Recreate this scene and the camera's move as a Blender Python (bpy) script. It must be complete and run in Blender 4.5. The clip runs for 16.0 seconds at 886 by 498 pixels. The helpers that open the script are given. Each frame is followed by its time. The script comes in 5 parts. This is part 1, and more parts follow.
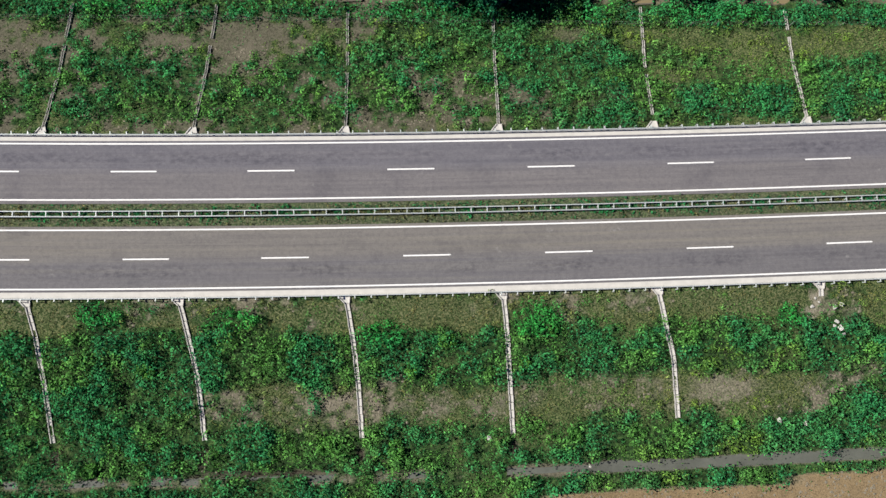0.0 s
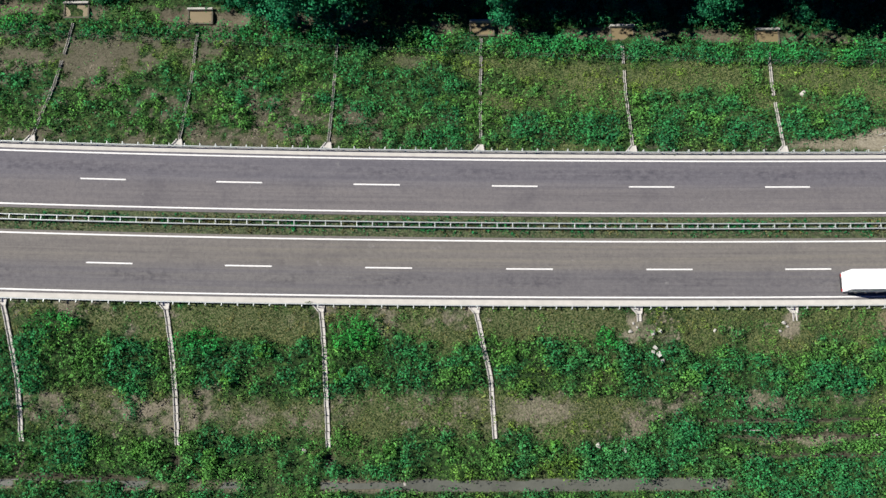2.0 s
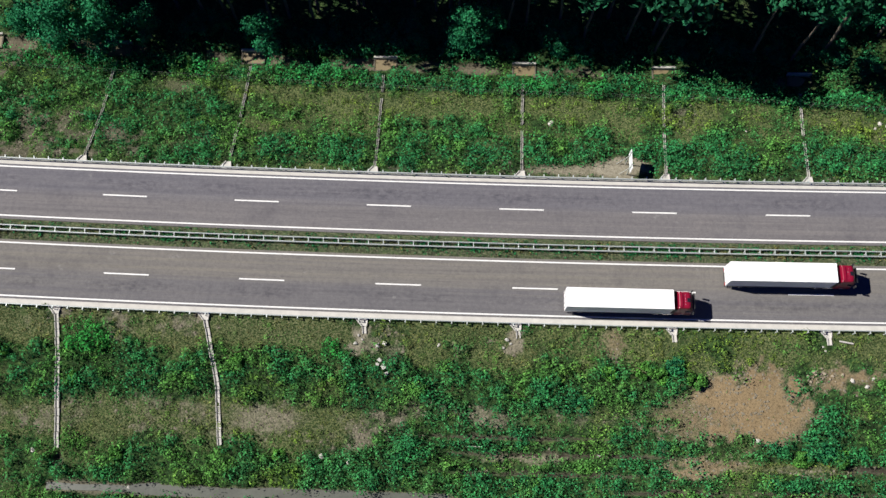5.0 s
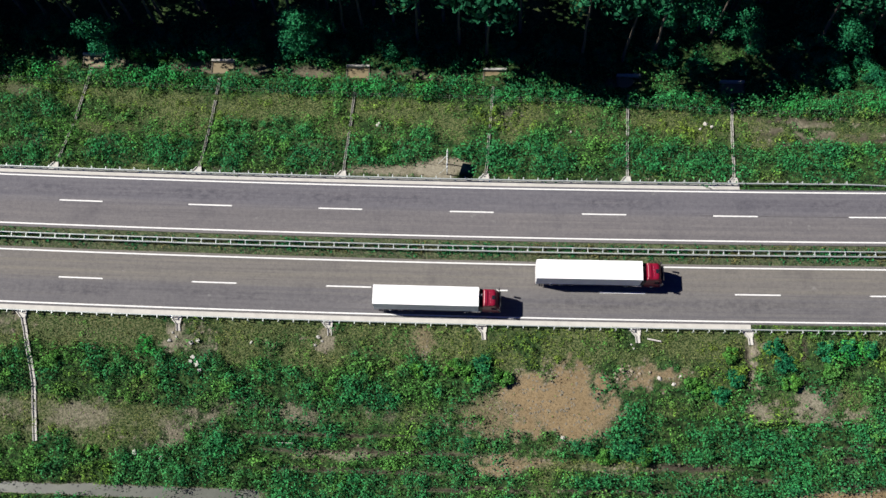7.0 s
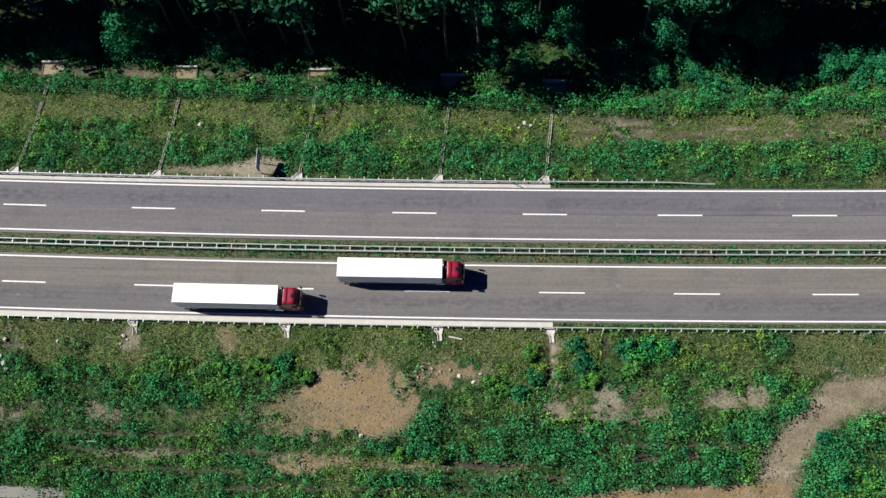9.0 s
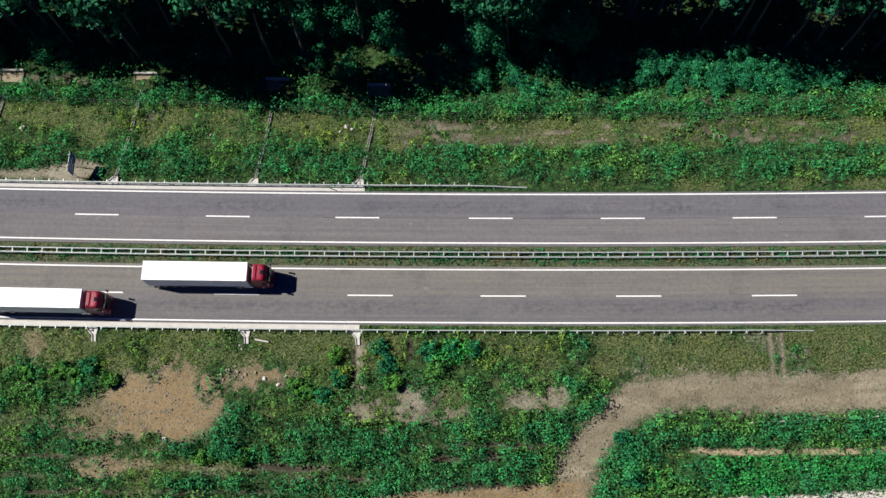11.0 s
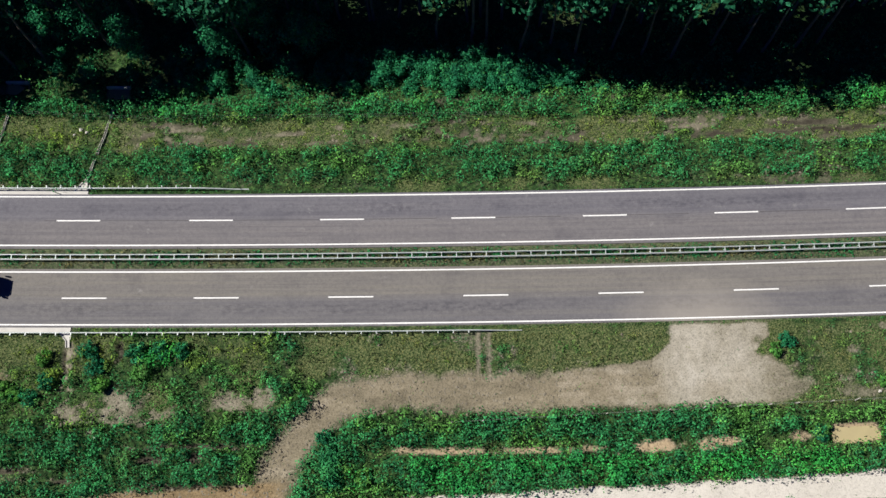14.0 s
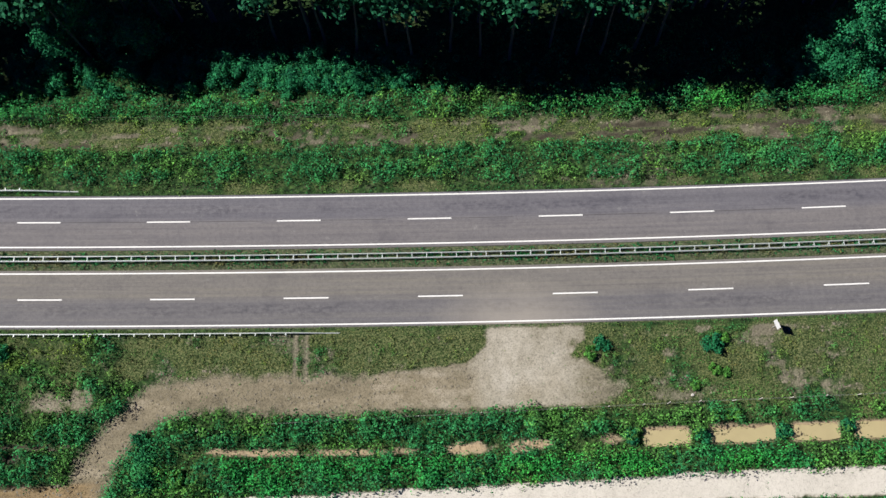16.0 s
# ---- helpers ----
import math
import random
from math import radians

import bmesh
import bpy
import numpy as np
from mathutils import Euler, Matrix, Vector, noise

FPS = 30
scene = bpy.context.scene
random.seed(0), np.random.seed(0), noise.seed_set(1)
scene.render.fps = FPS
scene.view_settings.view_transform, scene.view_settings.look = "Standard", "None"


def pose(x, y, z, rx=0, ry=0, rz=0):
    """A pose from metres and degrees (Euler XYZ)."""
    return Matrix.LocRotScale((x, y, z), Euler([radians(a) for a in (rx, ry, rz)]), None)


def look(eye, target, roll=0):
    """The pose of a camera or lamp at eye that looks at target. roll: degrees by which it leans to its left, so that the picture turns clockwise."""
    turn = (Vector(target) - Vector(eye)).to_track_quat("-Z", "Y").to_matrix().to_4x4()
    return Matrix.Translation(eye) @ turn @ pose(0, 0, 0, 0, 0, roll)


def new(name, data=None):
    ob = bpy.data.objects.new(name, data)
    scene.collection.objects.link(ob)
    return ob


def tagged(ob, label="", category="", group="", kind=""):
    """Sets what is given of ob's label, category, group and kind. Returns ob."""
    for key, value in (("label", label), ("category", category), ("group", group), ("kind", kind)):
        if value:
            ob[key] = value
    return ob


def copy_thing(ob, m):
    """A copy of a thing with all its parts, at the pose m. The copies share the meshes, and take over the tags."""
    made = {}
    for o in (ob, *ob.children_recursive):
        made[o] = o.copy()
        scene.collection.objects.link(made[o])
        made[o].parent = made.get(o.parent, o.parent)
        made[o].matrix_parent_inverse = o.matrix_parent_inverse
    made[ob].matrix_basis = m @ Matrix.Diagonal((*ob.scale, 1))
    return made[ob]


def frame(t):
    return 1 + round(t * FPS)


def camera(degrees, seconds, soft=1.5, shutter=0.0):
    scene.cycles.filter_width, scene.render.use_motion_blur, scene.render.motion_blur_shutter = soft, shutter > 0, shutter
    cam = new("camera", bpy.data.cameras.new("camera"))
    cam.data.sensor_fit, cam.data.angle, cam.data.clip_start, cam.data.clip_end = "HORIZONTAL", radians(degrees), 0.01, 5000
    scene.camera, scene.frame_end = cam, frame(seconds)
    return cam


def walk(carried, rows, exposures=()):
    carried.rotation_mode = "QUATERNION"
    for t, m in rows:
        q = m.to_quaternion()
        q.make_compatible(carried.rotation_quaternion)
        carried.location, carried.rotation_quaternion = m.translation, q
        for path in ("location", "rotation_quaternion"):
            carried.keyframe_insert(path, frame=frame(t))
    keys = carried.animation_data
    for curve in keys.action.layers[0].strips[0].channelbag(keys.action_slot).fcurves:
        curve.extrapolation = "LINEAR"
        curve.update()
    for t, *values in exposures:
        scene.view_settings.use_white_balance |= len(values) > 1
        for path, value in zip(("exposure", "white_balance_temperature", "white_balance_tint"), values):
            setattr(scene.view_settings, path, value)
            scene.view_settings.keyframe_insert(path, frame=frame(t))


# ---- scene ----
cam = camera(52.0, 16.0, soft=1.5)
PATH = [
    (0, (-89.405, -21.552, 112.754), (-89.299, -21.336, 110.768), 22.7),
    (0.5, (-83.258, -23.593, 113.24), (-83.162, -23.337, 111.259), 17.5),
    (1, (-76.789, -26.176, 113.751), (-76.707, -25.874, 111.776), 12.7),
    (1.5, (-70.543, -27.776, 114.398), (-70.468, -27.447, 112.427), 11.0),
    (2, (-64.133, -29.78, 114.81), (-64.072, -29.411, 112.845), 8.2),
    (2.5, (-56.957, -31.872, 115.322), (-56.914, -31.459, 113.365), 5.4),
    (3, (-50.534, -33.509, 115.782), (-50.511, -33.067, 113.832), 3.0),
    (3.5, (-43.875, -35.501, 116.095), (-43.865, -35.023, 114.153), 1.6),
    (6, (-11.842, -41.91, 117.018), (-11.868, -41.336, 115.103), -1.7),
    (6.5, (-4.958, -42.197, 117.08), (-4.993, -41.621, 115.165), -2.6),
    (7, (2.002, -42.267, 117.114), (1.956, -41.68, 115.202), -3.5),
    (7.5, (8.943, -42.374, 116.985), (8.894, -41.779, 115.077), -3.8),
    (8, (15.555, -42.711, 116.822), (15.507, -42.11, 114.915), -3.7),
    (8.5, (22.332, -42.656, 116.802), (22.277, -42.06, 114.894), -4.4),
    (9, (28.826, -42.857, 116.538), (28.764, -42.257, 114.631), -5.0),
    (11.5, (57.677, -42.739, 117.054), (57.669, -42.131, 115.149), -0.4),
    (12, (64.557, -42.516, 117.039), (64.547, -41.907, 115.134), -0.8),
    (12.5, (71.185, -42.273, 117.139), (71.173, -41.666, 115.234), -1.1),
    (13, (77.847, -41.88, 117.21), (77.824, -41.276, 115.303), -2.1),
    (13.5, (84.171, -42.014, 117.087), (84.146, -41.409, 115.181), -2.3),
    (14, (89.957, -41.995, 117.464), (89.939, -41.396, 115.555), -1.6),
    (14.5, (96.729, -41.481, 117.643), (96.702, -40.891, 115.732), -2.4),
    (15, (102.864, -40.27, 118.392), (102.83, -39.7, 116.475), -3.2),
    (15.5, (108.642, -40.252, 118.321), (108.614, -39.678, 116.405), -2.5),
    (16, (115.055, -40.002, 118.351), (115.02, -39.43, 116.435), -3.2),
]
walk(cam, [(t, look(eye, target, roll)) for t, eye, target, roll in PATH])

# ---- light ----
SUN_FROM = Vector((-0.99, 0.19, 1.0)).normalized()
world = bpy.data.worlds.new("sky")
scene.world = world
world.use_nodes = True
sky = world.node_tree.nodes.new("ShaderNodeTexSky")
sky.sky_type, sky.sun_disc = "NISHITA", False
sky.ozone_density, sky.air_density = 3.0, 1.3
sky.sun_elevation, sky.sun_rotation = radians(44.8), radians(281)
background = world.node_tree.nodes["Background"]
background.inputs["Strength"].default_value = 0.0115
tint = world.node_tree.nodes.new("ShaderNodeMix")
tint.data_type, tint.blend_type = "RGBA", "MULTIPLY"
tint.inputs[0].default_value, tint.inputs[7].default_value = 1.0, (0.18, 0.42, 1.75, 1)
world.node_tree.links.new(sky.outputs[0], tint.inputs[6])
world.node_tree.links.new(tint.outputs[2], background.inputs["Color"])
sun = new("sun", bpy.data.lights.new("sun", "SUN"))
sun.data.energy, sun.data.angle, sun.data.color = 5.2, radians(0.5), (1.0, 0.96, 0.9)
sun.matrix_world = look((0, 0, 200), Vector((0, 0, 200)) - SUN_FROM)
scene.view_settings.exposure = 0.62


# ---- the road's line and the lie of the land ----
GUTTER_END = 39.6
WIDER = 1.027  # metres across for each metre of d
LINE = (7.040440e-10, -5.047324e-08, 1.387330e-04, -1.010317e-02, -0.918534)


def line_y(x):
    """The lane line of the upper carriageway; straight on past both ends."""
    x = np.asarray(x, float)
    c = np.clip(x, -135, 185)
    return np.polyval(LINE, c) + (x - c) * np.polyval(np.polyder(LINE), c)


def step(a, b, v):
    t = np.clip((v - a) / (b - a), 0, 1)
    return t * t * (3 - 2 * t)


def band(v, a, b, soft):
    return step(a - soft, a + soft, v) * (1 - step(b - soft, b + soft, v))


def value_noise(x, y, seed):
    xi, yi = np.floor(x).astype(np.int64), np.floor(y).astype(np.int64)
    fx, fy = x - xi, y - yi
    fx, fy = fx * fx * (3 - 2 * fx), fy * fy * (3 - 2 * fy)

    def h(a, b):
        n = (a * 374761393 + b * 668265263 + seed * 974634777) & 0xFFFFFFFF
        n = ((n ^ (n >> 13)) * 1274126177) & 0xFFFFFFFF
        return ((n ^ (n >> 16)) & 0xFFFF) / 65535.0
    return (h(xi, yi) * (1 - fx) + h(xi + 1, yi) * fx) * (1 - fy) + (h(xi, yi + 1) * (1 - fx) + h(xi + 1, yi + 1) * fx) * fy


def fbm(x, y, size, seed, octaves=4):
    total, amp, norm = 0, 1.0, 0.0
    for o in range(octaves):
        total = total + amp * value_noise(x / size * 2 ** o + 17.3 * o, y / size * 2 ** o - 9.1 * o, seed + o)
        norm += amp
        amp *= 0.55
    return total / norm


def fence_d(x):
    """The northern fence: between slope and hedge."""
    return np.interp(x, [-117, -65, -20, 20, 45, 110], [20.8, 19.7, 18.3, 17.3, 16.0, 15.6])


def gravel_u(x):
    return np.interp(x, [60, 81, 107, 128, 146, 169], [38.0, 36.0, 34.9, 34.3, 33.6, 33.5])


def base_z(x, d):
    x, d = np.asarray(x, float), np.asarray(d, float)
    foot = np.interp(x, [-60, -35, -15, 12, 40, 95], [-4.9, -4.5, -4.1, -3.2, -3.7, -2.3])
    north = foot * np.interp(d, [4.6, 13.6, 22.5, 40], [0, 0.68, 1.0, 1.04])
    u = -d
    west = np.interp(u, [15.5, 32.5, 36, 60], [0, -4.5, -4.9, -4.9])
    east = np.interp(u, [15.5, 26.5, 30.5, 60], [0, -0.95, -1.6, -1.6])
    e = step(-25, 15, x)
    return np.where(d > 4.6, north, np.where(u > 15.5, west * (1 - e) + east * e, 0.0))


TRACK = ((65.0, -60.0), (66.6, -38.0), (67.9, -32.5), (71.2, -27.5), (75.8, -23.8), (82.0, -22.7), (95.0, -23.3), (115.0, -23.0), (126.0, -22.3))


def track_gap(x, d):
    """Distance from the dirt track's middle line."""
    best = np.full(np.shape(x), 1e9)
    for (ax, ay), (bx, by) in zip(TRACK, TRACK[1:]):
        vx, vy = bx - ax, by - ay
        t = np.clip(((x - ax) * vx + (d - ay) * vy) / (vx * vx + vy * vy), 0, 1)
        best = np.minimum(best, np.hypot(x - ax - t * vx, d - ay - t * vy))
    return best


def spot(x, d, cx, cd, rx, rd, soft=0.35):
    return 1 - step(1 - soft, 1 + soft, np.hypot((x - cx) / rx, (d - cd) / rd))


def cover(x, d):
    """What grows or lies bare at each place: bare, lush, yellow, dry (0 to 1), tone of the bare earth, height of the growth."""
    x, d = np.asarray(x, float), np.asarray(d, float)
    wob, mid, fine = fbm(x, d, 9, 3) - 0.5, fbm(x, d, 4.0, 11) - 0.5, fbm(x, d, 1.3, 23, 3) - 0.5
    dn = d + 3.0 * wob + 1.6 * fine
    u = -dn
    xe = x + 6 * wob + 2 * fine
    north = d > 0
    f = fence_d(x)
    east_n = step(41, 47, x)
    # the northern slope
    hedge = band(d + 0.7 * fine, f + 0.2, f + 2.6, 0.35)
    ditch = band(d + 1.2 * fine, f + 3.2, f + 4.9, 0.3) * (1 - east_n) * np.clip(0.35 + 4 * mid, 0, 1) + band(d + 1.2 * fine, 18.3, 18.8, 0.3) * east_n * 0.4
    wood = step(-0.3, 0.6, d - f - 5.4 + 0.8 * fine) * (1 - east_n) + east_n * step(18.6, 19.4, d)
    dry_n = 0.32 * band(dn, f - 4.0, f, 1.3) * (1 - east_n) + 0.62 * band(d + 1.2 * wob + 1.2 * fine, 11.0, f - 0.2, 0.7) * east_n + 0.4 * band(dn, 4, 6.6, 0.9)
    grit = fbm(x, d, 0.9, 29, 3) - 0.5
    belt = east_n * band(d + 1.2 * wob + fine, 11.2, f - 0.3, 0.7)
    bare_n = belt * np.clip(-0.02 + 2.6 * (fbm(0.16 * x, d, 0.9, 37, 3) - 0.5) + 1.6 * grit, 0, 0.85) + 0.16 * dry_n + 0.55 * step(0.10, 0.26, mid + 0.5 * grit) * dry_n + np.where(x < -68, 0.65, 0.3) * step(np.where(x < -68, 0.05, 0.12), np.where(x < -68, 0.2, 0.3), wob + 0.6 * grit) + ditch
    sandy = np.maximum(0.95 * spot(x, dn, -1.5, 6.6, 4.4, 1.9), 0.75 * spot(x + 2 * grit, d + grit, -9.0, 5.8, 5.5, 0.9, 0.5))
    bare_n = np.maximum(bare_n, sandy)
    bare_n = np.maximum(bare_n, 0.7 * spot(x + 3 * grit, d + 3 * grit, -118.5, 17.5, 3.2, 1.5, 0.7))
    bare_n = np.maximum(bare_n, 0.5 * spot(x + 3 * grit, d + 3 * grit, -63.5, 18.3, 4.2, 0.9, 0.7))
    ruts = sum(0.9 * spot(x + 6 * grit, d + 1.6 * grit, a, b, c, 0.42, 0.5) for a, b, c in ((128, 12.0, 3), (138, 12.3, 5), (139, 13.6, 5), (147, 12.4, 5), (163, 13.0, 6)))
    mid_n = step(-62, -40, x) * (1 - east_n)
    lush_n = np.clip(0.72 + mid_n * (0.45 * band(d + fine, 5.6, 10.0, 0.6) - 0.32 * band(d + fine, 10.6, f - 0.3, 0.6)) + 1.7 * mid - 0.75 * dry_n + 0.8 * hedge + 0.35 * east_n * band(d + 0.8 * fine, 5.6, 10.6, 0.5), 0, 1)
    # the southern slope
    west = 1 - step(-38, -28, xe)
    east = step(66, 72, xe)
    mids = (1 - west) * (1 - east)
    dry_s = west * (0.95 * band(u, 15, 19.6, 0.9) + 0.7 * band(u, 26, 31.2, 1.2) * step(-124, -110, x)) + mids * (np.where(x > 5, 0.4, 0.7) * band(u, 15, 20.5, 1.2) + 0.35 * band(u, 25.6, 28.2, 0.9) * (1 - step(0, 8, x)))
    dry_s = dry_s + east * (0.78 * band(-d, 15, 21.2, 0.8) + 0.5 * band(-d, 21, 25.9, 0.8) * step(128, 134, x) - 0.2 * band(-d, 15, 21.2, 0.8) * step(129, 135, x))
    bare_s = west * (0.22 * band(u, 15, 19.0, 1.2) + 0.46 * step(-122, -108, x) * band(u, 26.0, 31.0, 2.0) * np.clip(0.75 + 1.6 * mid + 2.0 * grit, 0, 1.3))
    bare_s = bare_s + mids * (0.5 * band(u, 26.0, 28.2, 1.5) * (1 - step(-6, 6, x)) * np.clip(0.7 + 1.6 * mid + 2.2 * grit, 0, 1.3))
    bare_s = bare_s + 0.8 * np.clip(0.02 + 2.2 * (fbm(0.35 * x, d, 1.6, 117, 3) - 0.5) + 0.8 * grit, 0, 0.8) * band(-d, 15.2, 25.5, 0.6) * step(130, 135, x) + 0.7 * spot(x + grit, d + grit, 155.6, -16.2, 1.6, 0.8, 0.5)
    bare_s = bare_s + 0.5 * step(0.08, 0.3, mid + 0.6 * grit) * dry_s
    field = west * band(x, -72, 10, 3) * step(40.1, 40.6, -d + 1.2 * wob) + band(x, 38, 68, 3) * step(-0.3, 0.3, -d - np.interp(x, [41.8, 54.2, 66], [36.1, 34.6, 33.8]) + 1.5 * wob)
    field = np.maximum(field, band(x, -40, 10, 4) * step(38.8, 39.4, -d + 1.2 * wob))
    ragged = 3.4 * grit + 2.2 * mid
    dirt = np.clip(0.97 * spot(x + 2.2 * ragged, d + 1.5 * ragged, 14.4, -25.0, 8.1, 4.8, 0.34), 0, 1)
    dirt = np.maximum(dirt, 0.6 * spot(x + 2 * ragged, d + ragged, 5.5, -27.0, 4.5, 3.0, 0.5))
    dirt = np.maximum(dirt, 0.8 * spot(x + ragged, d + ragged, 27.0, -21.4, 4.2, 1.3, 0.5))
    dirt = np.maximum(dirt, 0.72 * spot(x + 2 * ragged, d + ragged, 7.7, -32.6, 5.4, 1.1, 0.5))
    dirt = np.maximum(dirt, 0.6 * spot(x + ragged, d + ragged, -3.2, -17.6, 1.8, 2.0, 0.6))
    grey = np.maximum(0.75 * spot(x + ragged, d + ragged, 47.0, -24.3, 2.6, 1.9, 0.6), 0.6 * spot(x + 2 * ragged, d + ragged, 49, -26.2, 6.5, 0.7, 0.6))
    grey = np.maximum(grey, 0.75 * spot(x + 2 * ragged, d + ragged, 63.2, -24.0, 5.0, 1.2, 0.6))
    for a, b, c, e, v in ((39.9, -20.0, 0.45, 4.6, 0.8), (40.6, -25.4, 2.0, 1.4, 0.7), (-36.2, -17.8, 1.2, 1.7, 0.75), (-16.8, -18.0, 1.3, 1.6, 0.75), (21, -33.0, 6.5, 0.6, 0.35), (33, -33.8, 5.0, 0.5, 0.3), (-14.5, -32.0, 6.0, 0.8, 0.6), (-48.8, -28.3, 4.6, 2.0, 0.6)):
        grey = np.maximum(grey, v * spot(x + 1.3 * ragged, d + 0.6 * ragged, a, b, c, e, 0.45))
    tg = track_gap(x, d) + 1.5 * fine + 1.2 * wob + 1.2 * grit
    track = 0.95 * (1 - step(0.9, 3.7, tg))
    apron_l = np.interp(-d, [15, 17.5, 19.5, 21], [118.8, 118.4, 116.0, 104])
    apron_r = np.interp(-d, [15, 18.6, 20.2, 23, 25], [131.8, 129.6, 132.5, 137.5, 134])
    apron = step(-0.5, 0.4, x - apron_l + 1.2 * fine) * (1 - step(-0.7, 1.0, x - apron_r + 3 * fine)) * band(-d + 0.5 * fine, 15.0, 25.2, 0.5)
    apron = apron * (1 - 0.45 * step(129, 138, x + 3 * mid))
    pale = apron * band(x - 0.3 * (d + 19) + 5 * mid, 116.0, 131, 5.0) * np.clip(0.8 + 1.5 * mid, 0, 1)
    wheel = np.maximum(band(x, 93.2, 93.8, 0.15), band(x, 94.5, 95.1, 0.15)) * band(-d, 15.5, 22.5, 0.3)
    gu = gravel_u(x)
    gravel = step(-0.15, 0.3, -d - gu + 0.9 * fine) * (1 - step(-0.2, 0.3, -d - gu - 3.5 + 0.9 * fine)) * step(75, 79, x + 3 * fine)
    sand = 0.95 * band(-d + 0.6 * fine, 29.9, 30.7, 0.25) * step(80, 83, x) * (1 - step(127, 130, x)) * step(-0.2, 0.0, mid + 0.25 * grit) * (1 - step(108, 111, x))
    sand = np.maximum(sand, np.maximum(spot(x + 5 * grit, d + 2 * grit, 116.2, -30.1, 2.9, 0.85, 0.4), spot(x + 5 * grit, d + 2 * grit, 124.6, -29.7, 2.4, 0.7, 0.4)))
    sand = np.maximum(sand, 0.8 * spot(x + grit, d + grit, 135.0, -29.3, 1.6, 0.6, 0.4))
    pools = band(-d + 0.5 * fine, 27.9, 30.3, 0.2) * (band(x, 139, 145, 0.4) + band(x, 147.4, 156, 0.4) + band(x, 158, 164.3, 0.4) + step(165.8, 166.6, x))
    # gullies, furrows and wet hollows: dug, with their shade also painted as near-black earth
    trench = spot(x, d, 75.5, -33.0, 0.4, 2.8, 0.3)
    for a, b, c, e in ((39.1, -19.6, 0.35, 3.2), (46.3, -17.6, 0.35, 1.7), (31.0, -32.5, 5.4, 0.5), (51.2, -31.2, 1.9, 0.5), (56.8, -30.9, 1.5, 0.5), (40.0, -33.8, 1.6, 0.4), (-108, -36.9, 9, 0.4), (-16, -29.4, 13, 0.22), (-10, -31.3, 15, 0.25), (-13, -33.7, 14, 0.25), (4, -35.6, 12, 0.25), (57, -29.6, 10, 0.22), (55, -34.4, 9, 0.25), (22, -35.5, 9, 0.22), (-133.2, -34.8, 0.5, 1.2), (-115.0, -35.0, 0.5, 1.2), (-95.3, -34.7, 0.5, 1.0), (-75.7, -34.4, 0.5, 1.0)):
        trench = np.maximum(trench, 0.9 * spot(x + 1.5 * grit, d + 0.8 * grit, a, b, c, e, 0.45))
    hedge_s = east * band(-d + 0.7 * fine, 31.0, gu - 0.1, 0.3) * step(76.4, 77.4, x) + step(25.6, 26.4, -d) * step(-0.4, 0.4, x - np.interp(-d, [25.9, 29.2, 33.3, 40], [77.8, 73.6, 71.4, 70.0]) + 0.7 * fine) * (1 - step(77.0, 78.0, x))
    hedge_s = np.maximum(hedge_s, east * band(-d + 0.6 * fine, 26.5, 29.1, 0.4) * step(75, 78, x) * (1 - step(130, 136, x)) * 0.8)
    stream = band(-d - 0.5 * fine, 36.5 + 0.004 * (-30 - x), 37.9 + 0.006 * (-30 - x), 0.25) * (1 - step(-26, -22, x)) * np.where(x > -77, 1.0, np.clip(0.45 + 2.5 * mid, 0, 1))
    bright = sum(spot(x, dn, a, b, c, e, 0.5) for a, b, c, e in ((-91.5, -20, 3.0, 1.5), (-72, -18.8, 3.6, 2.0), (-39.3, -18.8, 2.0, 1.5), (-126, -18.2, 3.0, 1.4), (-110, -18.5, 4, 1.3), (52.5, -18, 3, 1.6)))
    lush_s = np.clip(0.60 + (0.12 + 0.16 * (x < -100)) * west + 1.7 * mid - 0.7 * dry_s + 0.9 * hedge_s + 0.6 * np.clip(bright, 0, 1) + 0.36 * band(x, 40, 72, 4) * step(26, 28, -d), 0, 1)
    yellow_s = np.clip(0.45 * band(x, -62, -20, 8) * step(20, 24, -d) * (1 + 2 * wob) + mids * (0.4 - 0.25 * step(40, 48, x) + 1.4 * wob + 0.45 * band(u, 15, 20.5, 1.2) * (x > 0)) + 0.9 * spot(x, d, 32, -26, 10, 5, 0.7) * (mid > -0.02) + 0.4 * spot(x, d, 51, -33, 10, 2.4, 0.7) + 0.2 * east * band(-d, 15, 20, 1), 0, 1)

    bands = band(x, 16, 68, 3) * (band(-d + 0.8 * wob + 0.8 * fine, 26.8, 31.4, 0.5) + band(-d + 0.8 * wob + 0.8 * fine, 33.4, 35.4, 0.4))
    strip = band(x, 12, 36, 3) * band(-d + 0.6 * wob, 31.9, 33.0, 0.3)
    dry_s = dry_s + 0.8 * strip
    bare_s = bare_s + strip * np.clip(0.12 + 2.0 * grit, 0, 0.6)
    lush_s = np.clip(lush_s + 0.35 * bands - 0.14 * band(x, 34, 68, 2) * band(-d + fine, 19.5, 26.4, 0.8) - 0.5 * strip + 0.3 * band(x, -34, 6, 4) * step(21, 24, -d), 0, 1)
    sunny = band(x, 8, 38, 3) * band(-d + fine, 15.5, 20.0, 0.8) + spot(x, d, 35.5, -22, 4.0, 3.0, 0.6) + spot(x, d, 47, -31.0, 3.6, 0.9, 0.6) + spot(x, d, 66, -17.0, 5, 1.0, 0.6)
    yellow_s = np.clip(yellow_s * (1 - 0.8 * bands) + 0.75 * sunny, 0, 1)
    bare = np.where(north, bare_n, np.clip(bare_s, 0, 1))
